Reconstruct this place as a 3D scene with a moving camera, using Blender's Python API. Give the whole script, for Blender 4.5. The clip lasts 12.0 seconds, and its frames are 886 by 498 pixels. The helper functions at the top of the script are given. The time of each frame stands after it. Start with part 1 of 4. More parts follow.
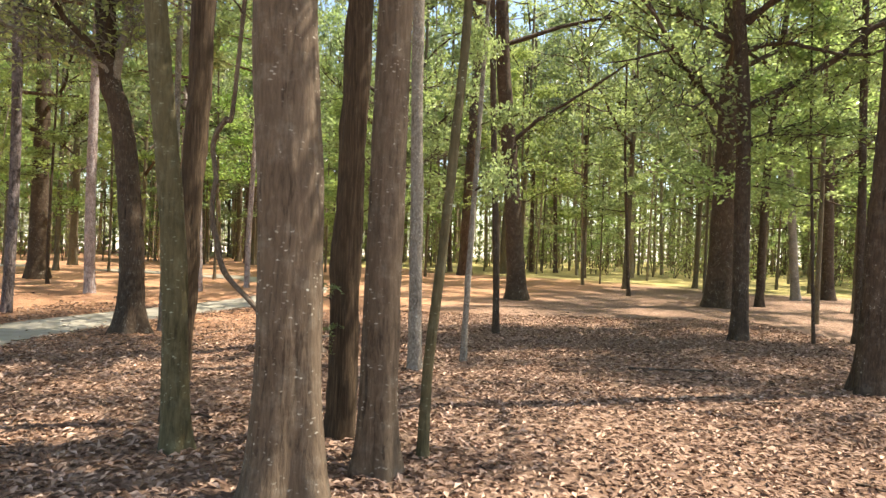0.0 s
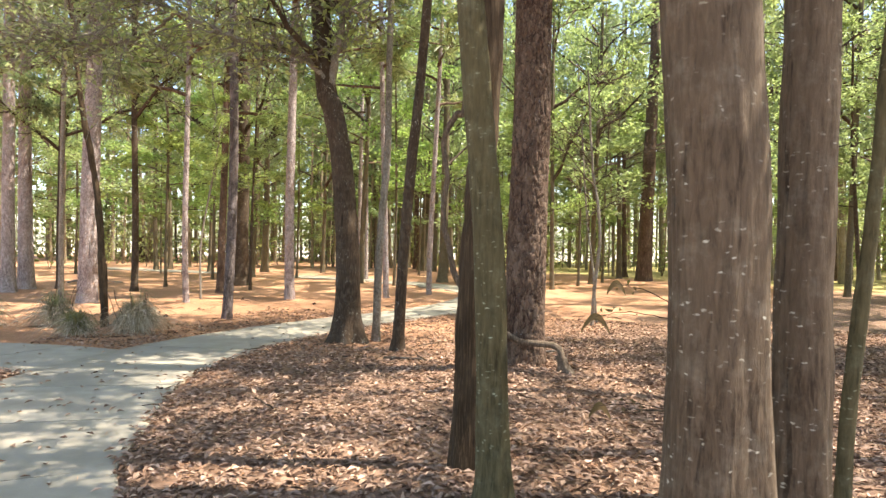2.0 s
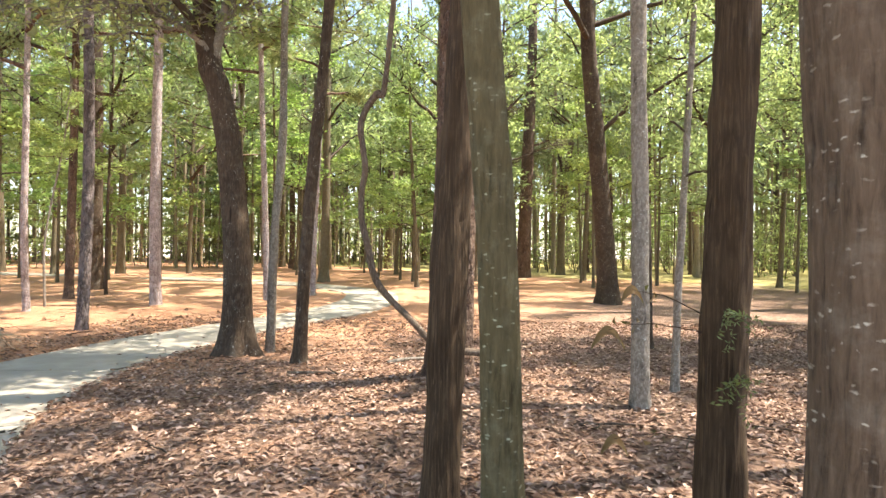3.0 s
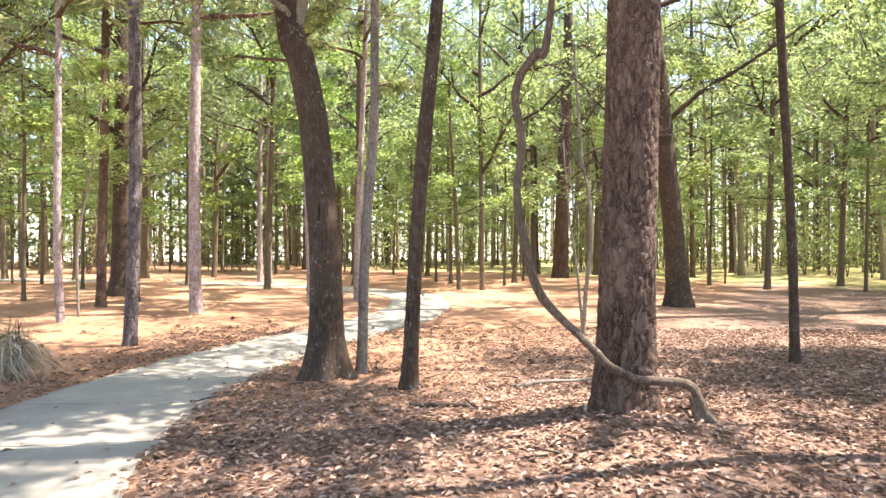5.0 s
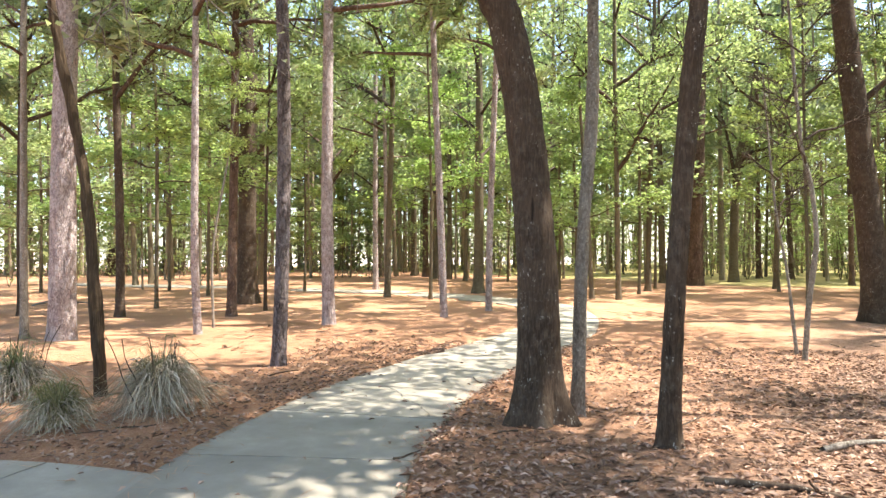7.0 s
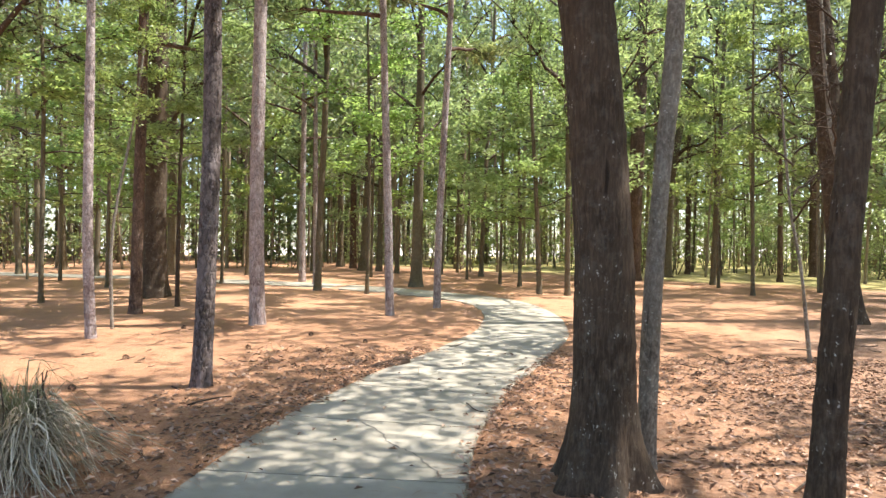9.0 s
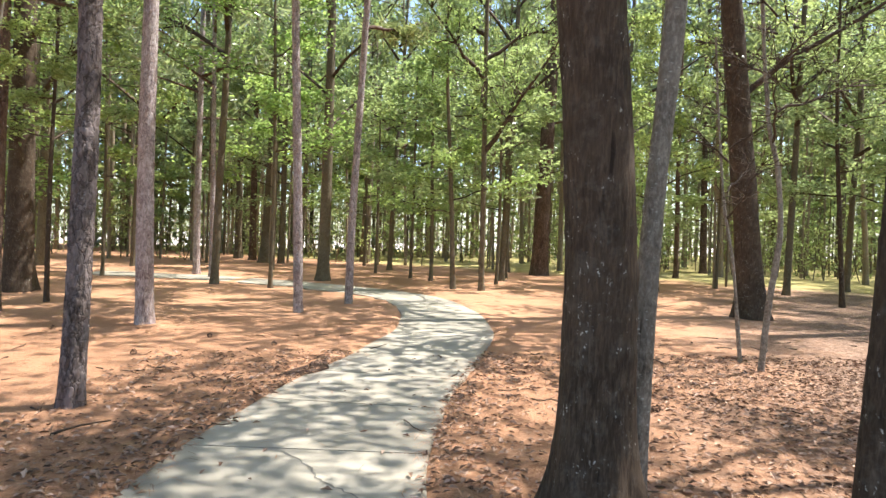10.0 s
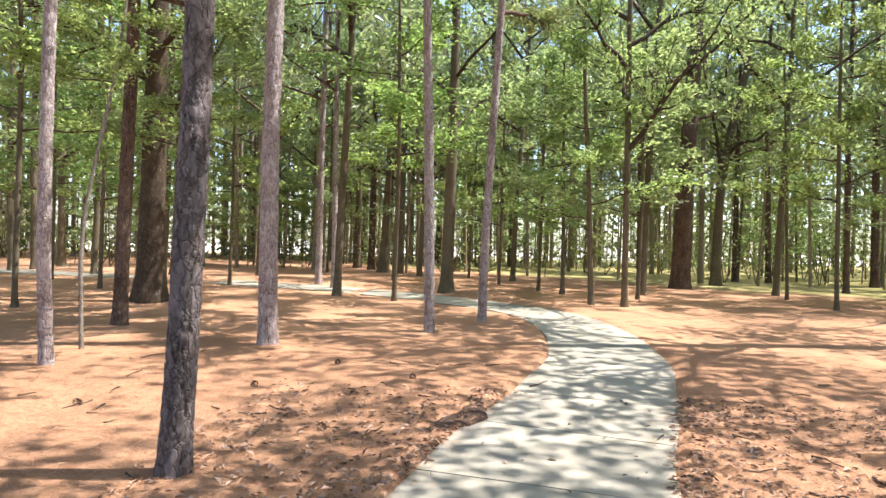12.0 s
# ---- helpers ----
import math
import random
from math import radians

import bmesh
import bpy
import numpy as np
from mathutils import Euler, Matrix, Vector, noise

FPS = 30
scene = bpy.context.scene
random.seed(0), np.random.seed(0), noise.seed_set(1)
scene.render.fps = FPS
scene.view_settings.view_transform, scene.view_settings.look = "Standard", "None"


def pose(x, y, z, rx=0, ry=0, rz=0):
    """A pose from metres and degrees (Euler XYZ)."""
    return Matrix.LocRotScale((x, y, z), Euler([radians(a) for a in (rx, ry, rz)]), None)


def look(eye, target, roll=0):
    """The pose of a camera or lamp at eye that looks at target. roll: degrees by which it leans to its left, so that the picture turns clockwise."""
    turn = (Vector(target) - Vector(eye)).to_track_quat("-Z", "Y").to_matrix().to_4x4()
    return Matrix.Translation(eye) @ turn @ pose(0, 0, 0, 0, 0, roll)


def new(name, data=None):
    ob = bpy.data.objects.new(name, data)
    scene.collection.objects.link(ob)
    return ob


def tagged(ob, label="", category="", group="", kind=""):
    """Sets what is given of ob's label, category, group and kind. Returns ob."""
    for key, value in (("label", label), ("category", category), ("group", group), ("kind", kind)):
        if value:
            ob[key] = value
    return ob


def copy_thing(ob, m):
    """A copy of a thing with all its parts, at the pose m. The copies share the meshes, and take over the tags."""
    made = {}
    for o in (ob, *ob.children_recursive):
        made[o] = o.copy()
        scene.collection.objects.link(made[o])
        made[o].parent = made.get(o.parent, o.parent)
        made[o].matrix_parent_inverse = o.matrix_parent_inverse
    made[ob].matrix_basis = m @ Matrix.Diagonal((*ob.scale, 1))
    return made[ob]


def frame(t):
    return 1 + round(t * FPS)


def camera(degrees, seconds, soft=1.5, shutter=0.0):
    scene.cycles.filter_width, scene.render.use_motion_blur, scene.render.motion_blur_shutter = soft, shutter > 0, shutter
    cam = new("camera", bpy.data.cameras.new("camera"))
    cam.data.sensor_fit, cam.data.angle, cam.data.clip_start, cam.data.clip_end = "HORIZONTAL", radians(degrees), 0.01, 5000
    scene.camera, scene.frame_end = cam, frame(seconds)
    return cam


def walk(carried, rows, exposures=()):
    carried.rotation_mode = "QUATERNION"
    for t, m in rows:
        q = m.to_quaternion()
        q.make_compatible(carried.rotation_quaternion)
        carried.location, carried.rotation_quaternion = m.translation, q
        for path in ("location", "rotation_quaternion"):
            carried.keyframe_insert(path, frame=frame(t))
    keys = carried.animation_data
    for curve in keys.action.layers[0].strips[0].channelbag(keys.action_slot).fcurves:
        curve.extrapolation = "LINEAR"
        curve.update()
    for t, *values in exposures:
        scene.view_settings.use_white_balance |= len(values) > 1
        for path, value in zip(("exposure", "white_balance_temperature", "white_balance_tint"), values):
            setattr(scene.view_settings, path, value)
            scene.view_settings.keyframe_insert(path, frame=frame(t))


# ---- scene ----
cam = camera(71.2, 12.0)
METRES, EYE, TILT, LEAN, TURN = 12.3, 1.5, 0.0, 0.0, 0.0
ROWS = [
    (0.0, 0.0, 0.0, 0.0, 0.02, -0.51, -1.75),
    (0.5, -0.0221, 0.0092, 0.0008, 1.8, -0.43, -1.64),
    (1.0, -0.049, 0.0306, -0.0021, 9.22, -0.74, -1.44),
    (1.5, -0.0779, 0.0553, -0.0013, 13.88, -0.39, -1.02),
    (2.0, -0.1075, 0.0772, -0.0027, 13.96, -0.37, -0.9),
    (2.5, -0.1346, 0.1088, -0.0024, 9.04, -0.33, -0.9),
    (2.7, -0.1467, 0.1222, -0.0025, 5.32, -0.41, -0.81),
    (3.15, -0.1745, 0.1480, -0.0033, 1.6, -0.42, -0.6),
    (3.7, -0.2085, 0.1793, -0.0040, 0.9, -0.45, -0.3),
    (4.3, -0.2457, 0.2142, -0.0043, 2.03, -0.47, -0.08),
    (4.5, -0.2594, 0.2264, -0.0041, 2.31, -0.4, -0.15),
    (5.0, -0.292, 0.2553, -0.0035, 2.95, -0.43, -0.03),
    (5.5, -0.3216, 0.2884, -0.0044, 3.51, -0.66, 0.16),
    (6.0, -0.3512, 0.3215, -0.0035, 3.7, -0.64, 0.19),
    (6.5, -0.3844, 0.3503, -0.0025, 4.08, -0.68, 0.27),
    (7.0, -0.4218, 0.3814, -0.0016, 11.4, 0.06, 0.29),
    (7.2, -0.4376, 0.3935, -0.0019, 14.76, -0.08, 0.3),
    (8.0, -0.4815, 0.4530, -0.0035, 17.6, -0.3, 0.0),
    (8.8, -0.5085, 0.5189, -0.0058, 8.66, -0.56, -0.44),
    (9.0, -0.5132, 0.5358, -0.0057, 3.86, -0.7, -0.74),
    (9.5, -0.5279, 0.5752, -0.006, -4.37, -0.94, -1.76),
    (10.0, -0.5441, 0.6128, -0.0082, -5.2, -1.14, -1.78),
    (10.5, -0.5583, 0.6521, -0.0065, -5.22, -1.21, -1.84),
    (11.0, -0.5733, 0.689, -0.0062, -3.22, -1.14, -1.64),
    (11.5, -0.5858, 0.7294, -0.0064, 3.35, -0.6, -1.64),
    (12.0, -0.5989, 0.7655, -0.0078, 4.92, -0.65, -1.63),
]
walk(cam, [(t, pose(0, 0, EYE, TILT, LEAN, TURN) @ pose(METRES * x, METRES * y, METRES * z, 90 + pitch, roll, yaw)) for t, x, y, z, yaw, pitch, roll in ROWS],
     [(0.0, 1.3, 7050, 10), (2.0, 1.62, 6900, 10), (5.5, 2.0, 6400, 17), (7.0, 1.74, 6450, 11), (8.8, 1.38, 6250, 11), (9.5, 1.32, 6200, 11), (12.0, 1.34, 6050, 12)])

# ---- world, sun ----
SUN_AZ, SUN_EL = radians(14), radians(63)      # azimuth measured from +x towards +y
world = bpy.data.worlds.new("world")
scene.world = world
world.use_nodes = True
wn, wl = world.node_tree.nodes, world.node_tree.links
sky = wn.new("ShaderNodeTexSky")
sky.sky_type, sky.sun_disc = "NISHITA", False
sky.sun_elevation, sky.sun_rotation = SUN_EL, radians(90) - SUN_AZ
wl.new(sky.outputs[0], wn["Background"].inputs[0])
wn["Background"].inputs[1].default_value = 0.15
sun_data = bpy.data.lights.new("sun", "SUN")
sun_data.energy, sun_data.angle, sun_data.color = 5.0, radians(0.5), (1.0, 0.95, 0.88)
sun = new("sun", sun_data)
sun_dir = Vector((math.cos(SUN_EL) * math.cos(SUN_AZ), math.cos(SUN_EL) * math.sin(SUN_AZ), math.sin(SUN_EL)))
sun.matrix_world = look(sun_dir * 60, (0, 0, 0))

RNG = np.random.default_rng(7)


# ---- materials ----
def material(name, rough=0.85):
    m = bpy.data.materials.new(name)
    m.use_nodes = True
    b = m.node_tree.nodes["Principled BSDF"]
    b.inputs["Roughness"].default_value = rough
    b.inputs["Specular IOR Level"].default_value = 0.25
    return m, m.node_tree.nodes, m.node_tree.links, b


def ramp(n, l, source, stops):
    r = n.new("ShaderNodeValToRGB")
    e = r.color_ramp.elements
    while len(e) < len(stops):
        e.new(0.5)
    for el, (p, c) in zip(e, stops):
        el.position, el.color = p, (*c, 1) if len(c) == 3 else c
    l.new(source, r.inputs[0])
    return r.outputs[0]


def coords(n, l, scale=(1, 1, 1), kind="Object"):
    tc, mp = n.new("ShaderNodeTexCoord"), n.new("ShaderNodeMapping")
    mp.inputs["Scale"].default_value = scale
    l.new(tc.outputs[kind], mp.inputs[0])
    return mp.outputs[0]


def tex_noise(n, l, vec, scale, detail=4, rough=0.6, dist=0.0):
    t = n.new("ShaderNodeTexNoise")
    t.inputs["Scale"].default_value, t.inputs["Detail"].default_value = scale, detail
    t.inputs["Roughness"].default_value, t.inputs["Distortion"].default_value = rough, dist
    l.new(vec, t.inputs["Vector"])
    return t.outputs["Fac"]


def tex_cells(n, l, vec, scale, feature="F1", out="Distance"):
    t = n.new("ShaderNodeTexVoronoi")
    t.feature = feature
    t.inputs["Scale"].default_value = scale
    l.new(vec, t.inputs["Vector"])
    return t.outputs[out]


def mix(n, l, fac, a, b, mode="MIX"):
    x = n.new("ShaderNodeMix")
    x.data_type, x.blend_type = "RGBA", mode
    if isinstance(fac, float):
        x.inputs[0].default_value = fac
    else:
        l.new(fac, x.inputs[0])
    for s, v in ((6, a), (7, b)):
        if isinstance(v, tuple):
            x.inputs[s].default_value = (*v, 1)
        else:
            l.new(v, x.inputs[s])
    return x.outputs[2]


def bump(n, l, b, height, strength, distance=0.02):
    k = n.new("ShaderNodeBump")
    k.inputs["Strength"].default_value, k.inputs["Distance"].default_value = strength, distance
    l.new(height, k.inputs["Height"])
    if b.inputs["Normal"].is_linked:
        l.new(b.inputs["Normal"].links[0].from_socket, k.inputs["Normal"])
    l.new(k.outputs[0], b.inputs["Normal"])


def bark(name, dark, mid, light, lichen, lichen_amount, grain=(14, 14, 2.2), plates=None, squash=2.1, spot=17):
    m, n, l, b = material(name, 0.9)
    v = coords(n, l)
    g = tex_noise(n, l, coords(n, l, grain), 3.0, 6, 0.65, 0.4)
    col = ramp(n, l, g, [(0.3, dark), (0.5, mid), (0.72, light)])
    big = tex_noise(n, l, v, 1.6, 3)
    col = mix(n, l, ramp(n, l, big, [(0.35, (0, 0, 0)), (0.7, (1, 1, 1))]), col, mix(n, l, 0.5, col, light))
    if plates:
        wob = n.new("ShaderNodeTexNoise")
        wob.inputs["Scale"].default_value, wob.inputs["Detail"].default_value = 9.0, 5.0
        l.new(v, wob.inputs["Vector"])
        warp = n.new("ShaderNodeVectorMath")
        warp.operation = "MULTIPLY_ADD"
        warp.inputs[1].default_value = (2.3, 2.3, 2.3)
        l.new(wob.outputs["Color"], warp.inputs[0])
        l.new(coords(n, l, plates), warp.inputs[2])
        c = tex_cells(n, l, warp.outputs[0], 1.0, "DISTANCE_TO_EDGE")
        col = mix(n, l, ramp(n, l, c, [(0.0, (0.75, 0.75, 0.75)), (0.07, (0, 0, 0))]), col, dark)
        tone = tex_cells(n, l, warp.outputs[0], 1.0, "F1", "Color")
        sep = n.new("ShaderNodeSeparateColor")
        l.new(tone, sep.inputs[0])
        col = mix(n, l, ramp(n, l, sep.outputs[0], [(0.55, (0, 0, 0)), (1.0, (0.6, 0.6, 0.6))]), col, light)
        bump(n, l, b, ramp(n, l, c, [(0.0, (0, 0, 0)), (0.15, (1, 1, 1))]), 0.7, 0.015)
    blotch = tex_noise(n, l, coords(n, l, (1, 1, 0.6)), 7, 6, 0.7)
    col = mix(n, l, ramp(n, l, blotch, [(0.5, (0, 0, 0)), (0.68, (0.55, 0.55, 0.55))]), col, mid)
    split = tex_noise(n, l, coords(n, l, (11, 11, 1.1)), 1.6, 5, 0.6)
    col = mix(n, l, ramp(n, l, split, [(0.62, (0, 0, 0)), (0.69, (0.8, 0.8, 0.8))]), col, dark)
    if lichen_amount:
        wander = n.new("ShaderNodeTexNoise")
        wander.inputs["Scale"].default_value, wander.inputs["Detail"].default_value = 38.0, 4.0
        l.new(v, wander.inputs["Vector"])
        ragged = n.new("ShaderNodeVectorMath")
        ragged.operation = "MULTIPLY_ADD"
        ragged.inputs[1].default_value = (0.05, 0.05, 0.05)
        l.new(wander.outputs["Color"], ragged.inputs[0])
        l.new(coords(n, l, (1, 1, squash)), ragged.inputs[2])
        spots = tex_cells(n, l, ragged.outputs[0], spot)
        where = tex_noise(n, l, v, 4.5, 3)
        a = ramp(n, l, spots, [(0.09, (1, 1, 1)), (0.23, (0, 0, 0))])
        w = ramp(n, l, where, [(0.58 - 0.16 * lichen_amount, (0, 0, 0)), (0.70 - 0.1 * lichen_amount, (1, 1, 1))])
        col = mix(n, l, mix(n, l, 1.0, a, w, "MULTIPLY"), col, lichen)
        haze = tex_noise(n, l, v, 9, 5, 0.7)
        col = mix(n, l, ramp(n, l, haze, [(0.5, (0, 0, 0)), (0.8, (0.22 * lichen_amount,) * 3)]), col, lichen)
    l.new(col, b.inputs["Base Color"])
    bump(n, l, b, g, 0.55, 0.012)
    bump(n, l, b, tex_noise(n, l, v, 55, 4, 0.7), 0.3, 0.004)
    return m


BARK = {
    "smooth": bark("bark_grey_brown", (0.028, 0.018, 0.010), (0.100, 0.069, 0.043), (0.172, 0.124, 0.080), (0.50, 0.46, 0.36), 0.8),
    "mossy": bark("bark_olive", (0.032, 0.026, 0.011), (0.088, 0.072, 0.033), (0.15, 0.122, 0.062), (0.40, 0.41, 0.28), 0.9),
    "shaggy": bark("bark_dark_shaggy", (0.010, 0.006, 0.003), (0.044, 0.027, 0.014), (0.135, 0.090, 0.050), (0.3, 0.3, 0.24), 0.0, (26, 26, 1.2)),
    "oak": bark("bark_dark_oak", (0.016, 0.010, 0.006), (0.054, 0.036, 0.022), (0.118, 0.080, 0.051), (0.60, 0.57, 0.48), 0.48, (18, 18, 3), None, 0.45, 36),
    "pine": bark("bark_pine_red", (0.018, 0.010, 0.007), (0.085, 0.047, 0.030), (0.24, 0.165, 0.115), (0.4, 0.4, 0.38), 0.2, (14, 14, 4), (15, 15, 4.6)),
    "palepine": bark("bark_pine_grey", (0.07, 0.048, 0.042), (0.27, 0.20, 0.178), (0.60, 0.52, 0.48), (0.66, 0.63, 0.6), 0.7, (16, 16, 6), (22, 22, 9)),
    "plated": bark("bark_pine_dark", (0.014, 0.010, 0.008), (0.095, 0.068, 0.055), (0.27, 0.22, 0.205), (0.4, 0.4, 0.38), 0.15, (12, 12, 4), (15, 15, 4.5)),
    # paler pine and oak bark for distant trunks, haze put into the colour
    "farpine": bark("bark_pine_far_hazed", (0.097, 0.070, 0.045), (0.233, 0.180, 0.116), (0.369, 0.310, 0.208), (0.45, 0.44, 0.4), 0.3, (10, 10, 4)),
    "faroak": bark("bark_oak_far_hazed", (0.049, 0.036, 0.022), (0.116, 0.090, 0.054), (0.194, 0.160, 0.100), (0.36, 0.35, 0.3), 0.5, (12, 12, 4)),
    "bent": bark("bark_bent", (0.030, 0.020, 0.012), (0.098, 0.068, 0.044), (0.27, 0.20, 0.14), (0.5, 0.47, 0.4), 0.3, (20, 20, 6)),
    "lichen": bark("bark_lichen", (0.045, 0.034, 0.024), (0.17, 0.14, 0.105), (0.40, 0.35, 0.28), (0.6, 0.59, 0.5), 1.0, (15, 15, 8)),
}


def leaf_material(name, a, b_, c, translucent=0.45, gloss=0.5, vary=1.0):
    m, n, l, b = material(name, 0.33 if translucent else 0.8)
    geo = n.new("ShaderNodeNewGeometry")
    col = ramp(n, l, geo.outputs["Random Per Island"], [(0.0, tuple(0.7 * k for k in a)), (0.5, b_), (0.85, c), (1.0, tuple(min(1, 1.6 * k) for k in c))])
    var = tex_noise(n, l, coords(n, l), 0.35, 2)
    hsv = n.new("ShaderNodeHueSaturation")
    l.new(ramp(n, l, var, [(0.3, (0.75, 0.75, 0.75)), (0.7, (1, 1, 1))]), hsv.inputs["Value"])
    l.new(col, hsv.inputs["Color"])
    oi = n.new("ShaderNodeObjectInfo")
    white = n.new("ShaderNodeTexWhiteNoise")
    white.noise_dimensions = "1D"
    l.new(oi.outputs["Random"], white.inputs["W"])
    for source, slot, lo, hi in ((oi.outputs["Random"], "Hue", 0.5 - vary * 0.038, 0.5 + vary * 0.04), (white.outputs["Value"], "Saturation", 1 - 0.5 * vary, 1 + 0.05 * vary)):
        mr = n.new("ShaderNodeMapRange")
        mr.inputs[3].default_value, mr.inputs[4].default_value = lo, hi
        l.new(source, mr.inputs[0])
        l.new(mr.outputs[0], hsv.inputs[slot])
    l.new(hsv.outputs[0], b.inputs["Base Color"])
    b.inputs["Specular IOR Level"].default_value = gloss
    if translucent:
        t, x = n.new("ShaderNodeBsdfTranslucent"), n.new("ShaderNodeMixShader")
        tint = mix(n, l, 0.55, hsv.outputs[0], (0.54, 0.64, 0.18))
        l.new(tint, t.inputs[0])
        x.inputs[0].default_value = translucent
        l.new(b.outputs[0], x.inputs[1])
        l.new(t.outputs[0], x.inputs[2])
        l.new(x.outputs[0], n["Material Output"].inputs[0])
    return m


LEAF = {
    "oak": leaf_material("leaves_oak", (0.086, 0.151, 0.058), (0.173, 0.259, 0.101), (0.302, 0.382, 0.130), 0.6),
    "under": leaf_material("leaves_young", (0.094, 0.180, 0.050), (0.173, 0.295, 0.079), (0.317, 0.446, 0.108), 0.62),
    "pine": leaf_material("needles_green", (0.117, 0.164, 0.078), (0.203, 0.273, 0.125), (0.343, 0.390, 0.172), 0.45),
    "twiggy": leaf_material("leaves_dull", (0.21, 0.22, 0.115), (0.34, 0.35, 0.17), (0.45, 0.50, 0.19), 0.6),
    "far": leaf_material("leaves_far", (0.075, 0.115, 0.05), (0.135, 0.185, 0.075), (0.23, 0.275, 0.115), 0.4),
    "canopy": leaf_material("leaves_high", (0.055, 0.101, 0.037), (0.110, 0.171, 0.064), (0.198, 0.259, 0.088), 0.4),
    "litter": leaf_material("leaves_fallen", (0.20, 0.118, 0.077), (0.365, 0.232, 0.158), (0.50, 0.35, 0.255), 0.0, 0.05, 0.0),
    "dead": leaf_material("leaf_dead", (0.09, 0.055, 0.028), (0.15, 0.092, 0.045), (0.21, 0.135, 0.07), 0.15, 0.1, 0.0),
    "straw": leaf_material("pine_straw", (0.25, 0.115, 0.058), (0.47, 0.235, 0.122), (0.60, 0.35, 0.20), 0.0, 0.08, 0.0),
    "drygrass": leaf_material("grass_dry", (0.24, 0.17, 0.11), (0.42, 0.33, 0.22), (0.62, 0.53, 0.40), 0.1, 0.2, 0.0),
    "grass": leaf_material("grass_green", (0.10, 0.10, 0.035), (0.19, 0.18, 0.06), (0.32, 0.27, 0.12), 0.25),
}


def ground_material():
    m, n, l, b = material("forest_floor", 0.95)
    v = coords(n, l)
    straw = ramp(n, l, tex_noise(n, l, v, 26, 6, 0.75, 1.2), [(0.28, (0.24, 0.115, 0.062)), (0.5, (0.47, 0.24, 0.125)), (0.74, (0.66, 0.40, 0.235))])
    fine = tex_noise(n, l, coords(n, l, (5, 60, 20)), 2.5, 4, 0.7, 2.5)
    straw = mix(n, l, ramp(n, l, fine, [(0.4, (0, 0, 0)), (0.7, (0.5, 0.5, 0.5))]), straw, (0.58, 0.33, 0.19))
    chips = tex_cells(n, l, coords(n, l, (1, 1, 1)), 20, "F1", "Color")
    sep = n.new("ShaderNodeSeparateColor")
    l.new(chips, sep.inputs[0])
    litter = ramp(n, l, sep.outputs[0], [(0.0, (0.12, 0.068, 0.043)), (0.5, (0.30, 0.182, 0.118)), (1.0, (0.48, 0.325, 0.225))])
    litter = mix(n, l, ramp(n, l, tex_noise(n, l, v, 45, 4, 0.7), [(0.35, (0, 0, 0)), (0.7, (0.6, 0.6, 0.6))]), litter, (0.16, 0.10, 0.065))
    grass = ramp(n, l, tex_noise(n, l, v, 5, 6, 0.7), [(0.3, (0.20, 0.18, 0.06)), (0.5, (0.42, 0.36, 0.12)), (0.7, (0.56, 0.44, 0.22))])
    sx = n.new("ShaderNodeSeparateXYZ")
    l.new(v, sx.inputs[0])

    def band(expr_x, expr_y, off, noise_scale, noise_amount, lo, hi):
        """A soft zone: expr_x * x + expr_y * y + off + noise, from lo to hi."""
        a = n.new("ShaderNodeMath"); a.operation = "MULTIPLY"; a.inputs[1].default_value = expr_x; l.new(sx.outputs[0], a.inputs[0])
        c = n.new("ShaderNodeMath"); c.operation = "MULTIPLY_ADD"; c.inputs[1].default_value = expr_y; l.new(sx.outputs[1], c.inputs[0]); l.new(a.outputs[0], c.inputs[2])
        d = n.new("ShaderNodeMath"); d.operation = "MULTIPLY_ADD"; d.inputs[1].default_value = noise_amount
        l.new(tex_noise(n, l, v, noise_scale, 4, 0.65), d.inputs[0]); l.new(c.outputs[0], d.inputs[2])
        e = n.new("ShaderNodeMapRange"); e.inputs[1].default_value, e.inputs[2].default_value = lo - off, hi - off
        l.new(d.outputs[0], e.inputs[0])
        return e.outputs[0]

    # leaf litter lies to the right of the path and near the start, straw beyond it
    z1 = band(1.0, -0.62, 0.0, 0.5, 6.0, -10.5, -6.5)
    col = mix(n, l, z1, straw, litter)
    z2 = band(0.8, 1.0, 0.0, 0.25, 12.0, 47.0, 51.0)
    col = mix(n, l, z2, col, grass)
    # pale open ground beyond the wood
    z3 = band(-0.35, 1.0, 0.0, 0.05, 10.0, 92.0, 98.0)
    col = mix(n, l, z3, col, (0.60, 0.53, 0.45))
    patches = tex_noise(n, l, v, 0.9, 4)
    col = mix(n, l, ramp(n, l, patches, [(0.35, (0.35, 0.35, 0.35)), (0.6, (0, 0, 0))]), col, (0.20, 0.115, 0.07))
    l.new(col, b.inputs["Base Color"])
    bump(n, l, b, tex_noise(n, l, v, 30, 6, 0.75), 0.8, 0.03)
    bump(n, l, b, fine, 0.4, 0.012)
    return m


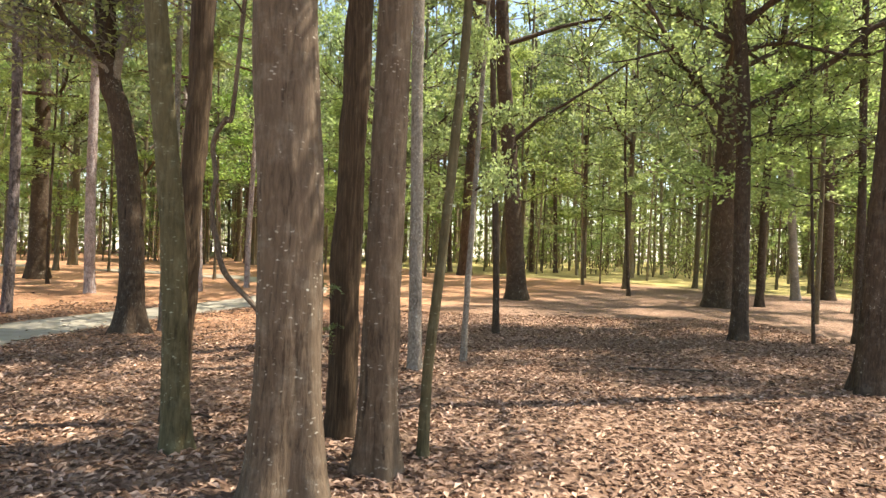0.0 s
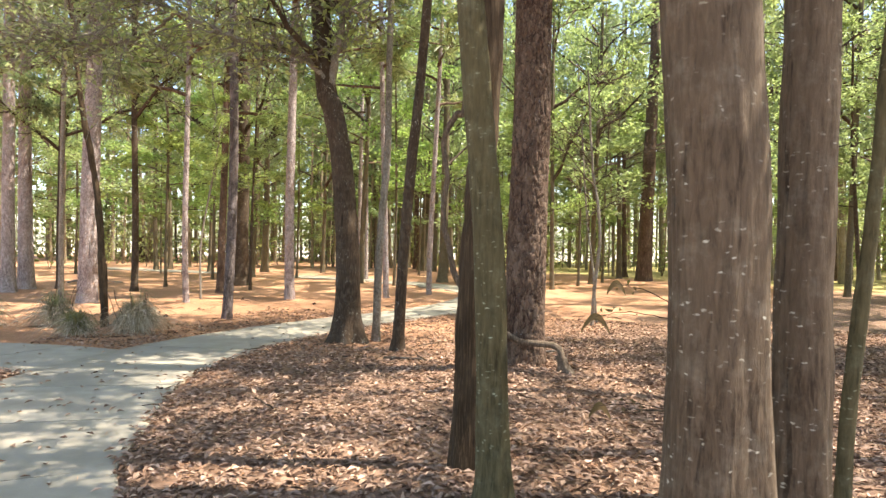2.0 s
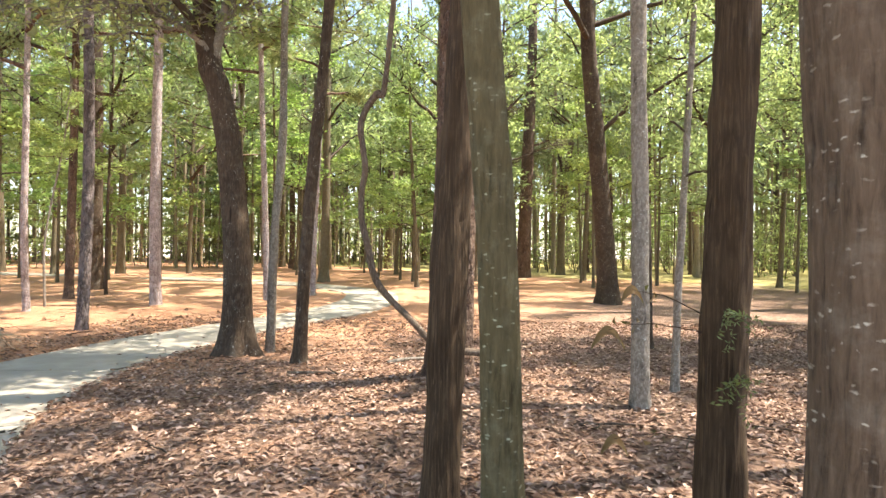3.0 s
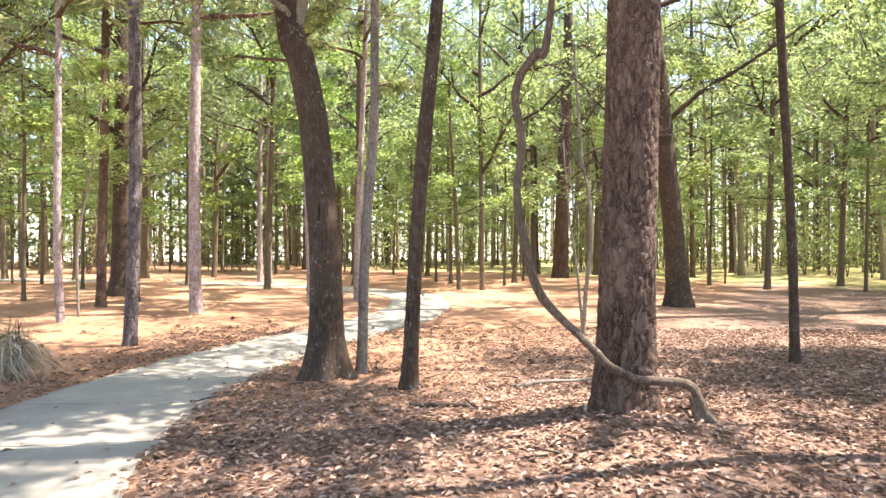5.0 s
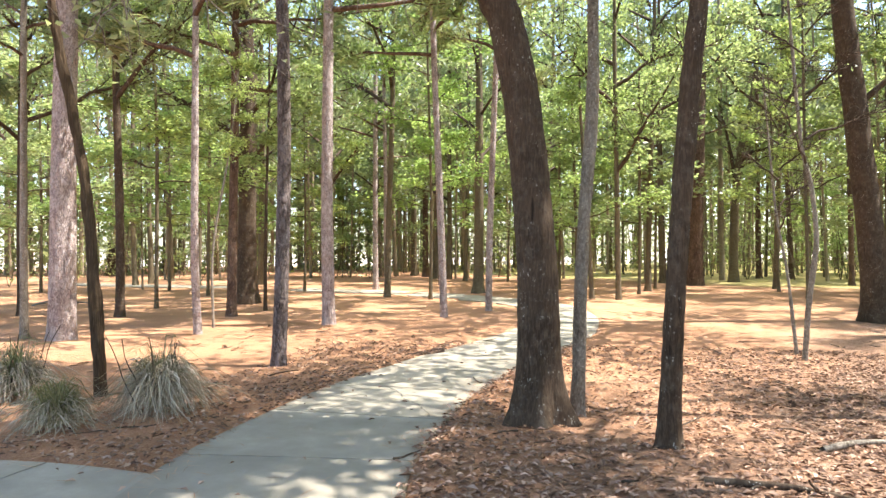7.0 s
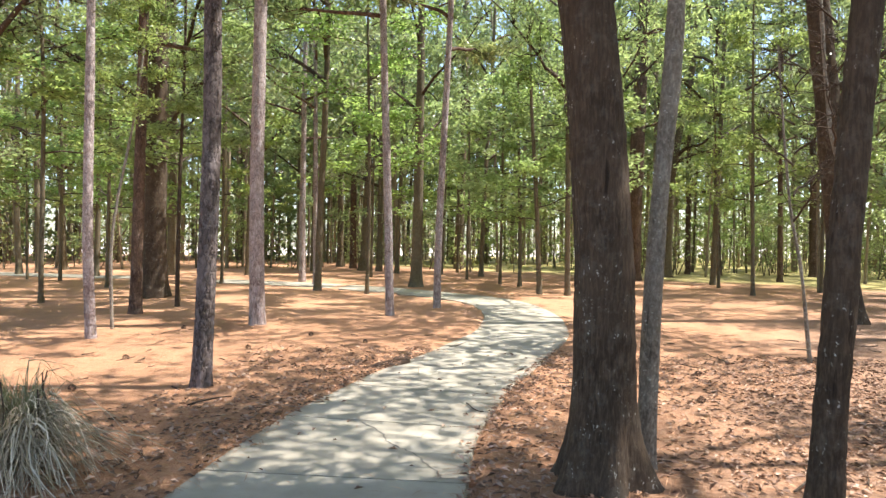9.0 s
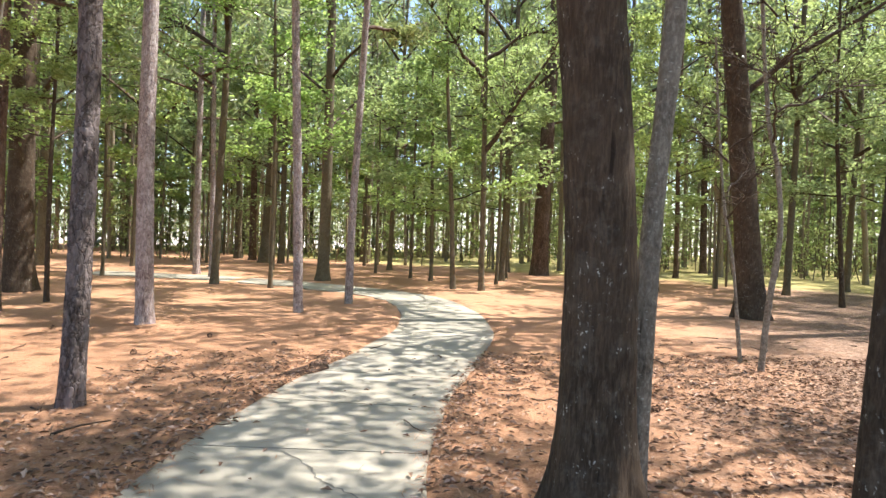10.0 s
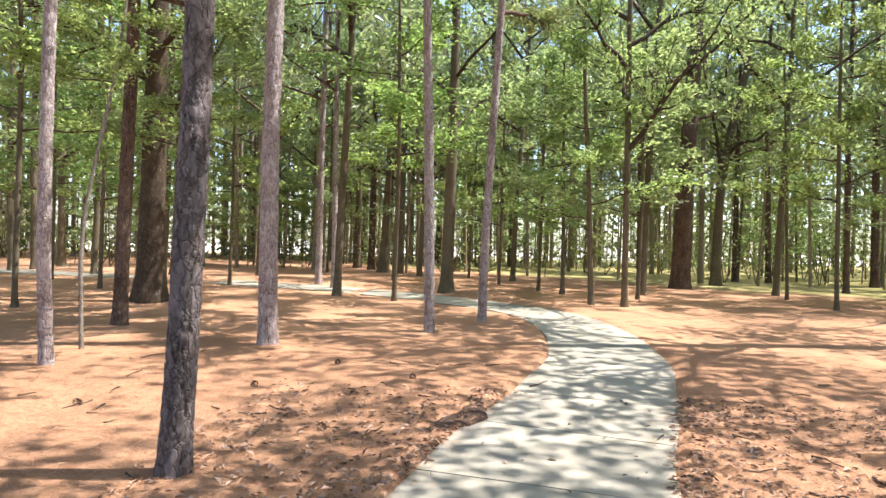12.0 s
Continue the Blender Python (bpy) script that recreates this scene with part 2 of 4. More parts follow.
def concrete_material():
    m, n, l, b = material("path_concrete", 0.85)
    v = coords(n, l)
    col = ramp(n, l, tex_noise(n, l, v, 2.2, 6, 0.65), [(0.3, (0.30, 0.264, 0.195)), (0.55, (0.385, 0.342, 0.256)), (0.75, (0.46, 0.414, 0.32))])
    col = mix(n, l, ramp(n, l, tex_noise(n, l, v, 140, 3, 0.7), [(0.4, (0, 0, 0)), (0.75, (0.5, 0.5, 0.5))]), col, (0.28, 0.247, 0.22))
    col = mix(n, l, ramp(n, l, tex_noise(n, l, v, 0.7, 5, 0.7), [(0.52, (0, 0, 0)), (0.75, (0.6, 0.6, 0.6))]), col, (0.315, 0.28, 0.233))
    oi = n.new("ShaderNodeObjectInfo")
    hsv = n.new("ShaderNodeHueSaturation")
    mr = n.new("ShaderNodeMapRange")
    mr.inputs[3].default_value, mr.inputs[4].default_value = 0.9, 1.06
    l.new(oi.outputs["Random"], mr.inputs[0])
    l.new(mr.outputs[0], hsv.inputs["Value"])
    l.new(col, hsv.inputs["Color"])
    l.new(hsv.outputs[0], b.inputs["Base Color"])
    bump(n, l, b, tex_noise(n, l, v, 160, 4, 0.7), 0.25, 0.004)
    return m


M_GROUND, M_PATH = ground_material(), concrete_material()
M_DARK_LINE = material("dark_line_grey", 0.95)[0]
M_DARK_LINE.node_tree.nodes["Principled BSDF"].inputs["Base Color"].default_value = (0.17, 0.155, 0.125, 1)
# soil brown, darkened to stand for the shade inside a hollow
M_HOLLOW_SOIL = material("soil_hollow_shade", 1.0)[0]
M_HOLLOW_SOIL.node_tree.nodes["Principled BSDF"].inputs["Base Color"].default_value = (0.07, 0.042, 0.028, 1)


# ---- mesh tools ----
def mesh_quads(name, verts, quads, mat, smooth=True):
    """A mesh from arrays of vertices (N, 3) and of quads (M, 4)."""
    verts, quads = np.asarray(verts, np.float32), np.asarray(quads, np.int32)
    me = bpy.data.meshes.new(name)
    me.vertices.add(len(verts))
    me.vertices.foreach_set("co", verts.ravel())
    me.loops.add(quads.size)
    me.loops.foreach_set("vertex_index", quads.ravel())
    me.polygons.add(len(quads))
    me.polygons.foreach_set("loop_start", np.arange(0, quads.size, 4, dtype=np.int32))
    me.polygons.foreach_set("use_smooth", np.full(len(quads), smooth))
    me.materials.append(mat)
    me.update(calc_edges=True)
    me.validate()
    return me


def part(name, data, parent, label="", m=None):
    """Links mesh data (or a bmesh's mesh) as one object under a thing."""
    ob = new(name, data)
    ob.parent = parent
    if m is not None:
        ob.matrix_basis = m
    return tagged(ob, label)


def vnoise(p):
    """Value noise of points (N, 3), 0 to 1."""
    i = np.floor(p).astype(np.int64)
    f = p - i
    f = f * f * (3 - 2 * f)

    def h(a):
        k = (a[:, 0] * 374761393 + a[:, 1] * 668265263 + a[:, 2] * 1274126177) & 0x7FFFFFFF
        k = ((k ^ (k >> 13)) * 1274126177) & 0x7FFFFFFF
        return ((k ^ (k >> 16)) & 0xFFFF) / 65535.0

    out = 0
    for dx in (0, 1):
        for dy in (0, 1):
            for dz in (0, 1):
                w = (f[:, 0] if dx else 1 - f[:, 0]) * (f[:, 1] if dy else 1 - f[:, 1]) * (f[:, 2] if dz else 1 - f[:, 2])
                out = out + w * h(i + np.array((dx, dy, dz)))
    return out


def fbm(p, octaves=3):
    return sum(vnoise(p * 2.03 ** k + 17.3 * k) * 0.5 ** k for k in range(octaves)) / sum(0.5 ** k for k in range(octaves))


def cells(u, v, period):
    """Distance to the border of irregular cells on a sheet that repeats in u."""
    iu, iv = np.floor(u).astype(int), np.floor(v).astype(int)
    d1, d2 = np.full(len(u), 9.0), np.full(len(u), 9.0)
    for du in (-1, 0, 1):
        for dv in (-1, 0, 1):
            a, b = iu + du, iv + dv
            k = (np.mod(a, period) * 7919 + b * 104729) & 0xFFFFF
            ru, rv = ((k * 48271) % 65521) / 65521.0, ((k * 69621 + 77) % 65519) / 65519.0
            d = np.hypot(a + ru - u, b + rv - v)
            d2 = np.where(d < d1, d1, np.minimum(d2, d))
            d1 = np.minimum(d1, d)
    return d2 - d1


def spline(pts, steps):
    """Points along a smooth line through pts, with steps for each span."""
    P = np.array([2 * np.array(pts[0]) - pts[1], *pts, 2 * np.array(pts[-1]) - pts[-2]], float)
    out = []
    for i in range(1, len(P) - 2):
        for s in np.linspace(0, 1, steps[i - 1], endpoint=False):
            a, b, c, d = P[i - 1:i + 3]
            out.append(0.5 * (2 * b + (c - a) * s + (2 * a - 5 * b + 4 * c - d) * s * s + (3 * b - a - 3 * c + d) * s ** 3))
    return np.array(out + [P[-2]])


def tube(line, radii, seg, relief=None, flare=0.0, seed=0.0, lobes=5):
    """A tapered, closed tube along line (N, 3); relief(theta, s, r) is added to the radius."""
    line, radii = np.asarray(line, float), np.asarray(radii, float)
    tan = np.gradient(line, axis=0)
    tan /= np.linalg.norm(tan, axis=1)[:, None] + 1e-9
    a = np.array((1.0, 0, 0)) if abs(tan[0][0]) < 0.8 else np.array((0, 1.0, 0))
    us = []
    for t in tan:
        a = a - t * (a @ t)
        a = a / np.linalg.norm(a)
        us.append(a)
    us = np.array(us)
    vs = np.cross(tan, us)
    s = np.concatenate(([0], np.cumsum(np.linalg.norm(np.diff(line, axis=0), axis=1))))
    th = np.linspace(0, 2 * math.pi, seg, endpoint=False)
    T, S = np.meshgrid(th, s)
    R = np.repeat(radii[:, None], seg, 1)
    if flare:
        wave = 0.65 + 0.35 * np.cos(lobes * T + seed * 3) + 0.25 * np.cos((lobes - 2) * T + seed)
        R = R * (1 + flare * np.exp(-np.maximum(S - 0.1, 0) / (1.3 * radii[0] + 0.06)) * wave)
    if relief is not None:
        R = R + relief(T.ravel(), S.ravel(), R.ravel()).reshape(R.shape)
    V = line[:, None, :] + us[:, None, :] * (R * np.cos(T))[..., None] + vs[:, None, :] * (R * np.sin(T))[..., None]
    n = len(line)
    i, j = np.meshgrid(np.arange(n - 1), np.arange(seg), indexing="ij")
    q = np.stack((i * seg + j, i * seg + (j + 1) % seg, (i + 1) * seg + (j + 1) % seg, (i + 1) * seg + j), -1).reshape(-1, 4)
    return V.reshape(-1, 3), q


def join(pieces):
    """Joins (verts, quads) pairs."""
    vs, qs, k = [], [], 0
    for v, q in pieces:
        vs.append(v)
        qs.append(q + k)
        k += len(v)
    return np.concatenate(vs), np.concatenate(qs)


def leaf_quads(pos, size, up=0.6, width=0.5, fold=0.18, droop=0.0, rng=RNG, aim=None):
    """One bent, pointed leaf at each place; aim: the way it points, if not at random."""
    k = len(pos)
    d = rng.normal(size=(k, 3)) if aim is None else aim + rng.normal(size=(k, 3)) * 0.35
    d[:, 2] = d[:, 2] * (1 - up) - droop
    d /= np.linalg.norm(d, axis=1)[:, None]
    nrm = rng.normal(size=(k, 3)) * (1 - up) + np.array((0, 0, up))
    side = np.cross(d, nrm)
    side /= np.linalg.norm(side, axis=1)[:, None] + 1e-9
    nrm = np.cross(side, d)
    s = (size * rng.uniform(0.65, 1.3, k))[:, None]
    mid = pos + d * s * 0.45 + nrm * s * fold
    V = np.stack((pos, mid + side * s * width * 0.5, pos + d * s - nrm * s * fold * 0.4, mid - side * s * width * 0.5), 1)
    return V.reshape(-1, 3), np.arange(4 * k).reshape(-1, 4)


def ground_z(x, y):
    x, y = np.asarray(x, float), np.asarray(y, float)
    yy = np.maximum(y, 0)
    return -0.5 * (1 - np.exp(-(yy / 13) ** 2)) + 0.14 * np.exp(-((x + 2.0) ** 2 + (y - 8.4) ** 2) / 1.6)


# ---- path line: centre and half width ----
PATH_LINE = spline([(-3.0, -7), (-3.1, -2.0), (-3.6, 1.0), (-4.65, 3.2), (-5.4, 4.2), (-6.82, 6.85), (-7.28, 8.9), (-7.4, 10.6), (-7.25, 12.5), (-6.95, 14.2), (-6.55, 15.6), (-6.1, 17.2),
                    (-5.6, 19.2), (-5.35, 21.6), (-5.5, 24.4), (-6.3, 27.0), (-8.3, 29.2), (-11.6, 31.6), (-16.5, 33.6), (-24, 35.4), (-40, 38)], [10] * 20)
SIDE_LINE = spline([(-7.6, 7.75), (-9.6, 7.95), (-11.5, 7.3), (-14.0, 5.6), (-18.0, 2.4), (-26, -4)], [8] * 5)
HALF = 0.97


def path_distance(x, y):
    """Metres from the middle line of the nearer path."""
    p = np.stack((np.ravel(x), np.ravel(y)), 1)
    best = np.full(len(p), 1e9)
    for line in (PATH_LINE, SIDE_LINE):
        a, b = line[:-1], line[1:]
        for u, w in zip(a, b):
            d = w - u
            t = np.clip(((p - u) @ d) / (d @ d), 0, 1)
            best = np.minimum(best, np.hypot(*(p - u - t[:, None] * d).T))
    return best.reshape(np.shape(x))


# ---- the ground, one sheet to the horizon ----
def graded(lo, hi, step, reach):
    inner = np.arange(lo, hi + step / 2, step)
    out = [step * 1.25]
    while sum(out) < reach:
        out.append(out[-1] * 1.25)
    far = np.cumsum(out)
    return np.concatenate((lo - far[::-1], inner, inner[-1] + far))


gx, gy = graded(-15, 7, 0.13, 700), graded(0.5, 22, 0.13, 900)
GX, GY = np.meshgrid(gx, gy)
flat = np.stack((GX.ravel(), GY.ravel(), 0 * GX.ravel()), 1)
pd = path_distance(GX, GY)
GZ = ground_z(GX, GY) + 0.05 * (fbm(flat * 0.9, 3).reshape(GX.shape) - 0.5) + 0.035 * (fbm(flat * 3.7 + 9, 2).reshape(GX.shape) - 0.5)
GZ = np.where(pd < HALF + 0.02, ground_z(GX, GY) - 0.05, GZ + 0.015)
ni, nj = GX.shape
ii, jj = np.meshgrid(np.arange(ni - 1), np.arange(nj - 1), indexing="ij")
gq = np.stack((ii * nj + jj, ii * nj + jj + 1, (ii + 1) * nj + jj + 1, (ii + 1) * nj + jj), -1).reshape(-1, 4)
ground = new("ground", mesh_quads("ground", np.stack((GX, GY, GZ), -1).reshape(-1, 3), gq, M_GROUND))
tagged(ground, "forest floor of orange pine straw and brown fallen leaves", "ground", kind="structure")


# ---- crowns: shared limbs and leaves ----
def limb_piece(a, aim, length, r, rng, bend=0.25, seg=6, n=7):
    t = np.linspace(0, 1, n)[:, None]
    w = np.cumsum(rng.normal(size=(n, 3)) * bend * length / n * 0.6, axis=0)
    w -= w[0]
    line = np.asarray(a) + np.asarray(aim) * length * t + w
    return line, tube(line, r * (1 - 0.85 * t[:, 0]) + 0.004, seg)


def make_crown(kind, seed, far=False):
    """Limb meshes and one leaf mesh; z = 0 is where the lowest limb leaves the trunk. Returns (limbs, leaves, height)."""
    rng = np.random.default_rng(seed)
    # canopy: broad crowns mostly above the view, added to dapple the floor with shade
    spec = {"pine": (13, 9.0, 2.0, 3.4, 0.15, 0.055), "oak": (10, 7.5, 2.6, 4.6, 0.45, 0.075), "under": (12, 6.0, 1.1, 2.5, 0.12, 0.022), "twiggy": (8, 4.5, 1.6, 3.2, 0.4, 0.04), "canopy": (12, 7.5, 3.0, 5.2, 0.35, 0.07)}
    count, high, short, long_, rise, thick = spec[kind]
    limbs, clouds, every = [], [], []
    az = rng.uniform(0, 6.28)
    for k in range(count):
        z = high * (k + rng.uniform(0, 0.8)) / count
        az += 2.4 + rng.uniform(-0.4, 0.4)
        length = rng.uniform(short, long_) * (1 - 0.45 * z / high)
        aim = np.array((math.cos(az), math.sin(az), rise + rng.uniform(-0.1, 0.25)))
        aim /= np.linalg.norm(aim)
        line, main = limb_piece((0, 0, z), aim, length, thick * (1 - 0.5 * z / high), rng, 0.25, 3 if far else 6, 5 if far else 7)
        pieces, tips = [main], []
        twigs = {"pine": 8, "oak": 11, "under": 8, "twiggy": 16, "canopy": 6}[kind]
        twigs = twigs * 2 // 3 if far else twigs
        for q in range(twigs):
            p = line[rng.integers(2, len(line))]
            b = aim + rng.normal(size=3) * (0.75, 0.75, 0.35)
            b /= np.linalg.norm(b)
            tl = length * rng.uniform(0.2, 0.42)
            tline, t = limb_piece(p, b, tl, thick * 0.28, rng, 0.35, 4, 5)
            if not far:
                pieces.append(t)
            tips.append(tline)
            if kind in ("twiggy", "oak") and not far:
                for _ in range(3 if kind == "twiggy" else 1):
                    c = b + rng.normal(size=3) * 0.7
                    c /= np.linalg.norm(c)
                    sl, s = limb_piece(tline[rng.integers(1, 5)], c, tl * 0.6, thick * 0.13, rng, 0.4, 3, 4)
                    pieces.append(s)
                    tips.append(np.concatenate((sl, sl[-1:])))
        limbs.append(mesh_quads("limb", *join(pieces), BARK["pine" if kind == "pine" else "oak"]))
        every += pieces
        for tl in tips:
            if kind == "pine":
                for p in (tl[-1], tl[-3]) if far else (tl[-1], tl[-2], tl[-3]):
                    m = 9 if far else 16
                    d = rng.normal(size=(m, 3)) + (0, 0, 0.35)
                    pos = p + rng.normal(size=(m, 3)) * 0.10
                    clouds.append(leaf_quads(pos, 0.46 if far else 0.34, 0.1, 0.22 if far else 0.15, 0.05, 0.0, rng, d))
            else:
                m = {"oak": 33, "under": 54, "twiggy": 9, "canopy": 105}[kind]
                m = int(m * (1.15 if kind == "oak" else 0.65)) if far else m
                base = tl[rng.integers(1 if kind != "canopy" else 3, len(tl), m)]
                spread = {"oak": 0.22, "under": 0.19, "twiggy": 0.14, "canopy": 0.46}[kind]
                pos = base + rng.normal(size=(m, 3)) * spread * (1, 1, 0.55)
                clouds.append(leaf_quads(pos, {"oak": 0.108, "under": 0.112, "twiggy": 0.075, "canopy": 0.16}[kind] * (1.45 if far else 1.1), 0.5, 0.55, 0.14, 0.12, rng))
    return limbs, mesh_quads("crown", *join(clouds), LEAF[kind], False), high, mesh_quads("branchwork", *join(every), BARK["pine" if kind == "pine" else "oak"])


FAR_CROWNS = {k: [make_crown(k, 70 + s + 40 * i, True) for s in range(3)] for i, k in enumerate(("pine", "oak", "under", "canopy"))}
CROWNS = {k: [make_crown(k, s + 40 * i) for s in range(v)] for i, (k, v) in enumerate((("pine", 3), ("oak", 3), ("under", 3), ("twiggy", 2), ("canopy", 3)))}


# ---- trunks ----
def relief_for(kind, r0, seed):
    """The bark's own relief, in metres, over a trunk of radius r0."""
    def on(th, s, r):
        a, b = np.cos(th) * r0, np.sin(th) * r0
        p = np.stack((a, b, s), 1) + seed
        low = (fbm(p * (4, 4, 1.1), 2) - 0.5) * 0.15 * r0
        if kind in ("pine", "palepine", "plated", "farpine"):
            around = max(6, int(2 * math.pi * r0 / 0.062))
            warp = (fbm(p * (7, 7, 3.5), 2) - 0.5) * 1.5
            c = cells(th / (2 * math.pi) * around + warp, s / (0.15 if kind == "pine" else 0.22) + warp * 0.7, around)
            deep = {"pine": 0.024, "plated": 0.020}.get(kind, 0.014) * min(1, r0 / 0.14)
            step = (vnoise(np.stack((th * around / 6.283, s / 0.2, 0 * s), 1) + seed) - 0.5) * 0.35
            return low * 0.5 + deep * (np.clip(c * 4.0, 0, 1) ** 0.7 - 0.6 + step) + (fbm(p * (30, 30, 18), 2) - 0.5) * 0.008
        if kind == "shaggy":
            strips = np.abs(fbm(p * (26, 26, 1.9), 2) - 0.5)
            return low + 0.085 * strips + (fbm(p * (60, 60, 9), 2) - 0.5) * 0.016
        if kind in ("oak", "faroak"):
            strips = np.abs(fbm(p * (26, 26, 4.2), 3) - 0.5)
            return low + 0.040 * strips * min(1, r0 / 0.12) + (fbm(p * (55, 55, 22), 2) - 0.5) * 0.010
        flute = np.exp(-s / 1.2) * 0.05 * r0 * np.cos(7 * th + 2 * np.sin(s + seed))
        return low * 1.3 + flute + (fbm(p * (24, 24, 2.6), 3) - 0.5) * 0.020 + (fbm(p * (70, 70, 40), 2) - 0.5) * 0.004
    return on


LABELS = {
    "smooth": ("broadleaf_tree", "grey-brown tree with lichen spots"), "mossy": ("broadleaf_tree", "olive-brown mossy tree with lichen spots"),
    "shaggy": ("cedar_tree", "dark tree with shaggy bark strips"), "oak": ("oak_tree", "dark brown furrowed oak"),
    "pine": ("pine_tree", "tall pine with plated reddish-brown bark"), "palepine": ("pine_tree", "slender pine with pale pinkish-grey flaky bark"),
    "plated": ("pine_tree", "pine with dark plated bark"), "farpine": ("pine_tree", "slim pine with pale bark, hazed for distance"), "faroak": ("oak_tree", "brown furrowed oak"),
    "bent": ("crooked_tree", "thin crooked tree"),
    "lichen": ("broadleaf_tree", "slender tree mottled with pale lichen"),
}
tree_count = 0


def tree(kind, r, *pts, h=15.0, crown=None, base=5.0, size=1.0, near=False, taper=0.55, label="", bare=False, flare=0.55, name="", far=False):
    """A tree by its trunk's radius and the places along its lower trunk; above the last it goes on to height h.
    crown: the kind of crown, whose lowest limb sits at height base."""
    global tree_count
    tree_count += 1
    rng = np.random.default_rng(900 + tree_count)
    P = [np.array(p, float) for p in pts]
    z0 = float(ground_z(P[0][0], P[0][1]))
    origin = np.array((P[0][0], P[0][1], z0))
    P[0] = origin - (0, 0, 0.12)
    last = P[-1]
    lean = (P[-1] - P[-2]) if len(P) > 1 else np.array((0, 0, 1.0))
    lean = lean / max(lean[2], 0.3) * (1, 1, 0)
    lean = np.clip(lean, -0.12, 0.12)
    top = z0 + h
    if top - last[2] > 1.0:
        z = last[2]
        while z < top - 0.5:
            step = min(3.0, top - z)
            z += step
            lean = lean * 0.6 + rng.normal(size=3) * (0.015, 0.015, 0)
            P.append(P[-1] + lean * step + (0, 0, step))
    fine = 1.4 if far else (0.022 if kind in ("pine", "plated") else 0.036) if near else 0.16
    steps = []
    for a, b in zip(P[:-1], P[1:]):
        d = np.linalg.norm(b - a)
        steps.append(max(2, int(d / (fine if (far or a[2] - z0 < 4.2 or near == 2) else 0.5))))
    line = spline(P, steps) - origin
    hs = line[:, 2]
    rad = r * (1 - (1 - (1 - taper)) * np.clip(hs / h, 0, 1)) + 0.0
    seg = 8 if far else (104 if r > 0.18 else 64 if r > 0.1 else 30) if near else (18 if r > 0.12 else 10)
    v, q = tube(line, np.maximum(rad, 0.008), seg, relief_for(kind, r, tree_count * 3.7), flare, tree_count)
    nm, text = LABELS[kind]
    root = new(name or nm)
    root.matrix_world = Matrix.Translation(origin)
    if not label:
        label = text + {"oak": ", green leafy crown", "under": ", low sprays of young leaves", "pine": ", high needle crown", "twiggy": ", dead twiggy crown", "canopy": ", high leafy crown", None: ""}[crown]
    tagged(root, label, "tree", group="forest trees", kind="")
    part("trunk", mesh_quads("trunk", v, q, BARK[kind]), root)
    if crown:
        store = FAR_CROWNS if (far or origin[1] > 32) and crown in FAR_CROWNS else CROWNS
        limbs, leaves, high, joined = store[crown][rng.integers(len(store[crown]))]
        at = line[np.argmin(np.abs(hs - base))]
        span = max(0.35, min(1.8, (h - base) / high))
        sxy = size * rng.uniform(0.9, 1.1)
        m = Matrix.Translation(at) @ pose(0, 0, 0, 0, 0, rng.uniform(0, 360)) @ Matrix.Diagonal((sxy, sxy, span, 1))
        for me in ([joined] if far else limbs):
            tagged(part("branchwork" if far else "limb", me, root, m=m), kind="stuff" if far else "")
        if not bare:
            part("crown", leaves, root, m=m)
    return root


# ---- the pavement: concrete slabs with open joints ----
def slab_run(root, line, first, step, half, lower=0.0):
    seglen = np.hypot(*np.diff(line, axis=0).T)
    s = np.concatenate(([0], np.cumsum(seglen)))
    a = first
    while a + step < s[-1]:
        us = np.linspace(a + 0.010, a + step - 0.010, 9)
        c = np.stack((np.interp(us, s, line[:, 0]), np.interp(us, s, line[:, 1])), 1)
        e = np.stack((np.interp(us + 0.05, s, line[:, 0]), np.interp(us + 0.05, s, line[:, 1])), 1) - c
        e /= np.hypot(*e.T)[:, None]
        nrm = np.stack((e[:, 1], -e[:, 0]), 1)
        wob = 0.02 * np.sin(us * 2.1) * np.ones(9)
        rows, cols = [], np.array((-1, -0.985, -0.5, 0, 0.5, 0.985, 1)) * half
        for k, o in enumerate(cols):
            p = c + nrm * (o + wob[:, None] * (abs(o) / half))
            drop = 0.012 if k in (0, 6) else 0.0
            rows.append(np.column_stack((p, ground_z(p[:, 0], p[:, 1]) + 0.008 - drop - lower)))
        top = np.stack(rows, 1)
        n, m = top.shape[:2]
        v = [top.reshape(-1, 3)]
        ring = [i * m for i in range(n)] + [(n - 1) * m + j for j in range(1, m)] + [i * m + m - 1 for i in range(n - 2, -1, -1)] + [j for j in range(m - 2, 0, -1)]
        low = v[0][ring] - (0, 0, 0.09)
        q = [(i * m + j, i * m + j + 1, (i + 1) * m + j + 1, (i + 1) * m + j) for i in range(n - 1) for j in range(m - 1)]
        k = n * m
        q += [(ring[i], ring[(i + 1) % len(ring)], k + (i + 1) % len(ring), k + i) for i in range(len(ring))]
        part("slab", mesh_quads("slab", np.concatenate((v[0], low)), np.array(q), M_PATH, False), root)
        a += step


def build_pavement():
    root = tagged(new("pavement"), "pale grey concrete footpath with dappled joints, curving through the trees", "path", kind="structure")
    slab_run(root, PATH_LINE, 0.62, 1.52, HALF)
    side = tagged(new("pavement"), "pale grey concrete side path joining the footpath", "path", kind="structure")
    s = np.concatenate(([0], np.cumsum(np.hypot(*np.diff(SIDE_LINE, axis=0).T))))
    slab_run(side, SIDE_LINE, 0.15, 1.52, HALF - 0.05, 0.005)


build_pavement()

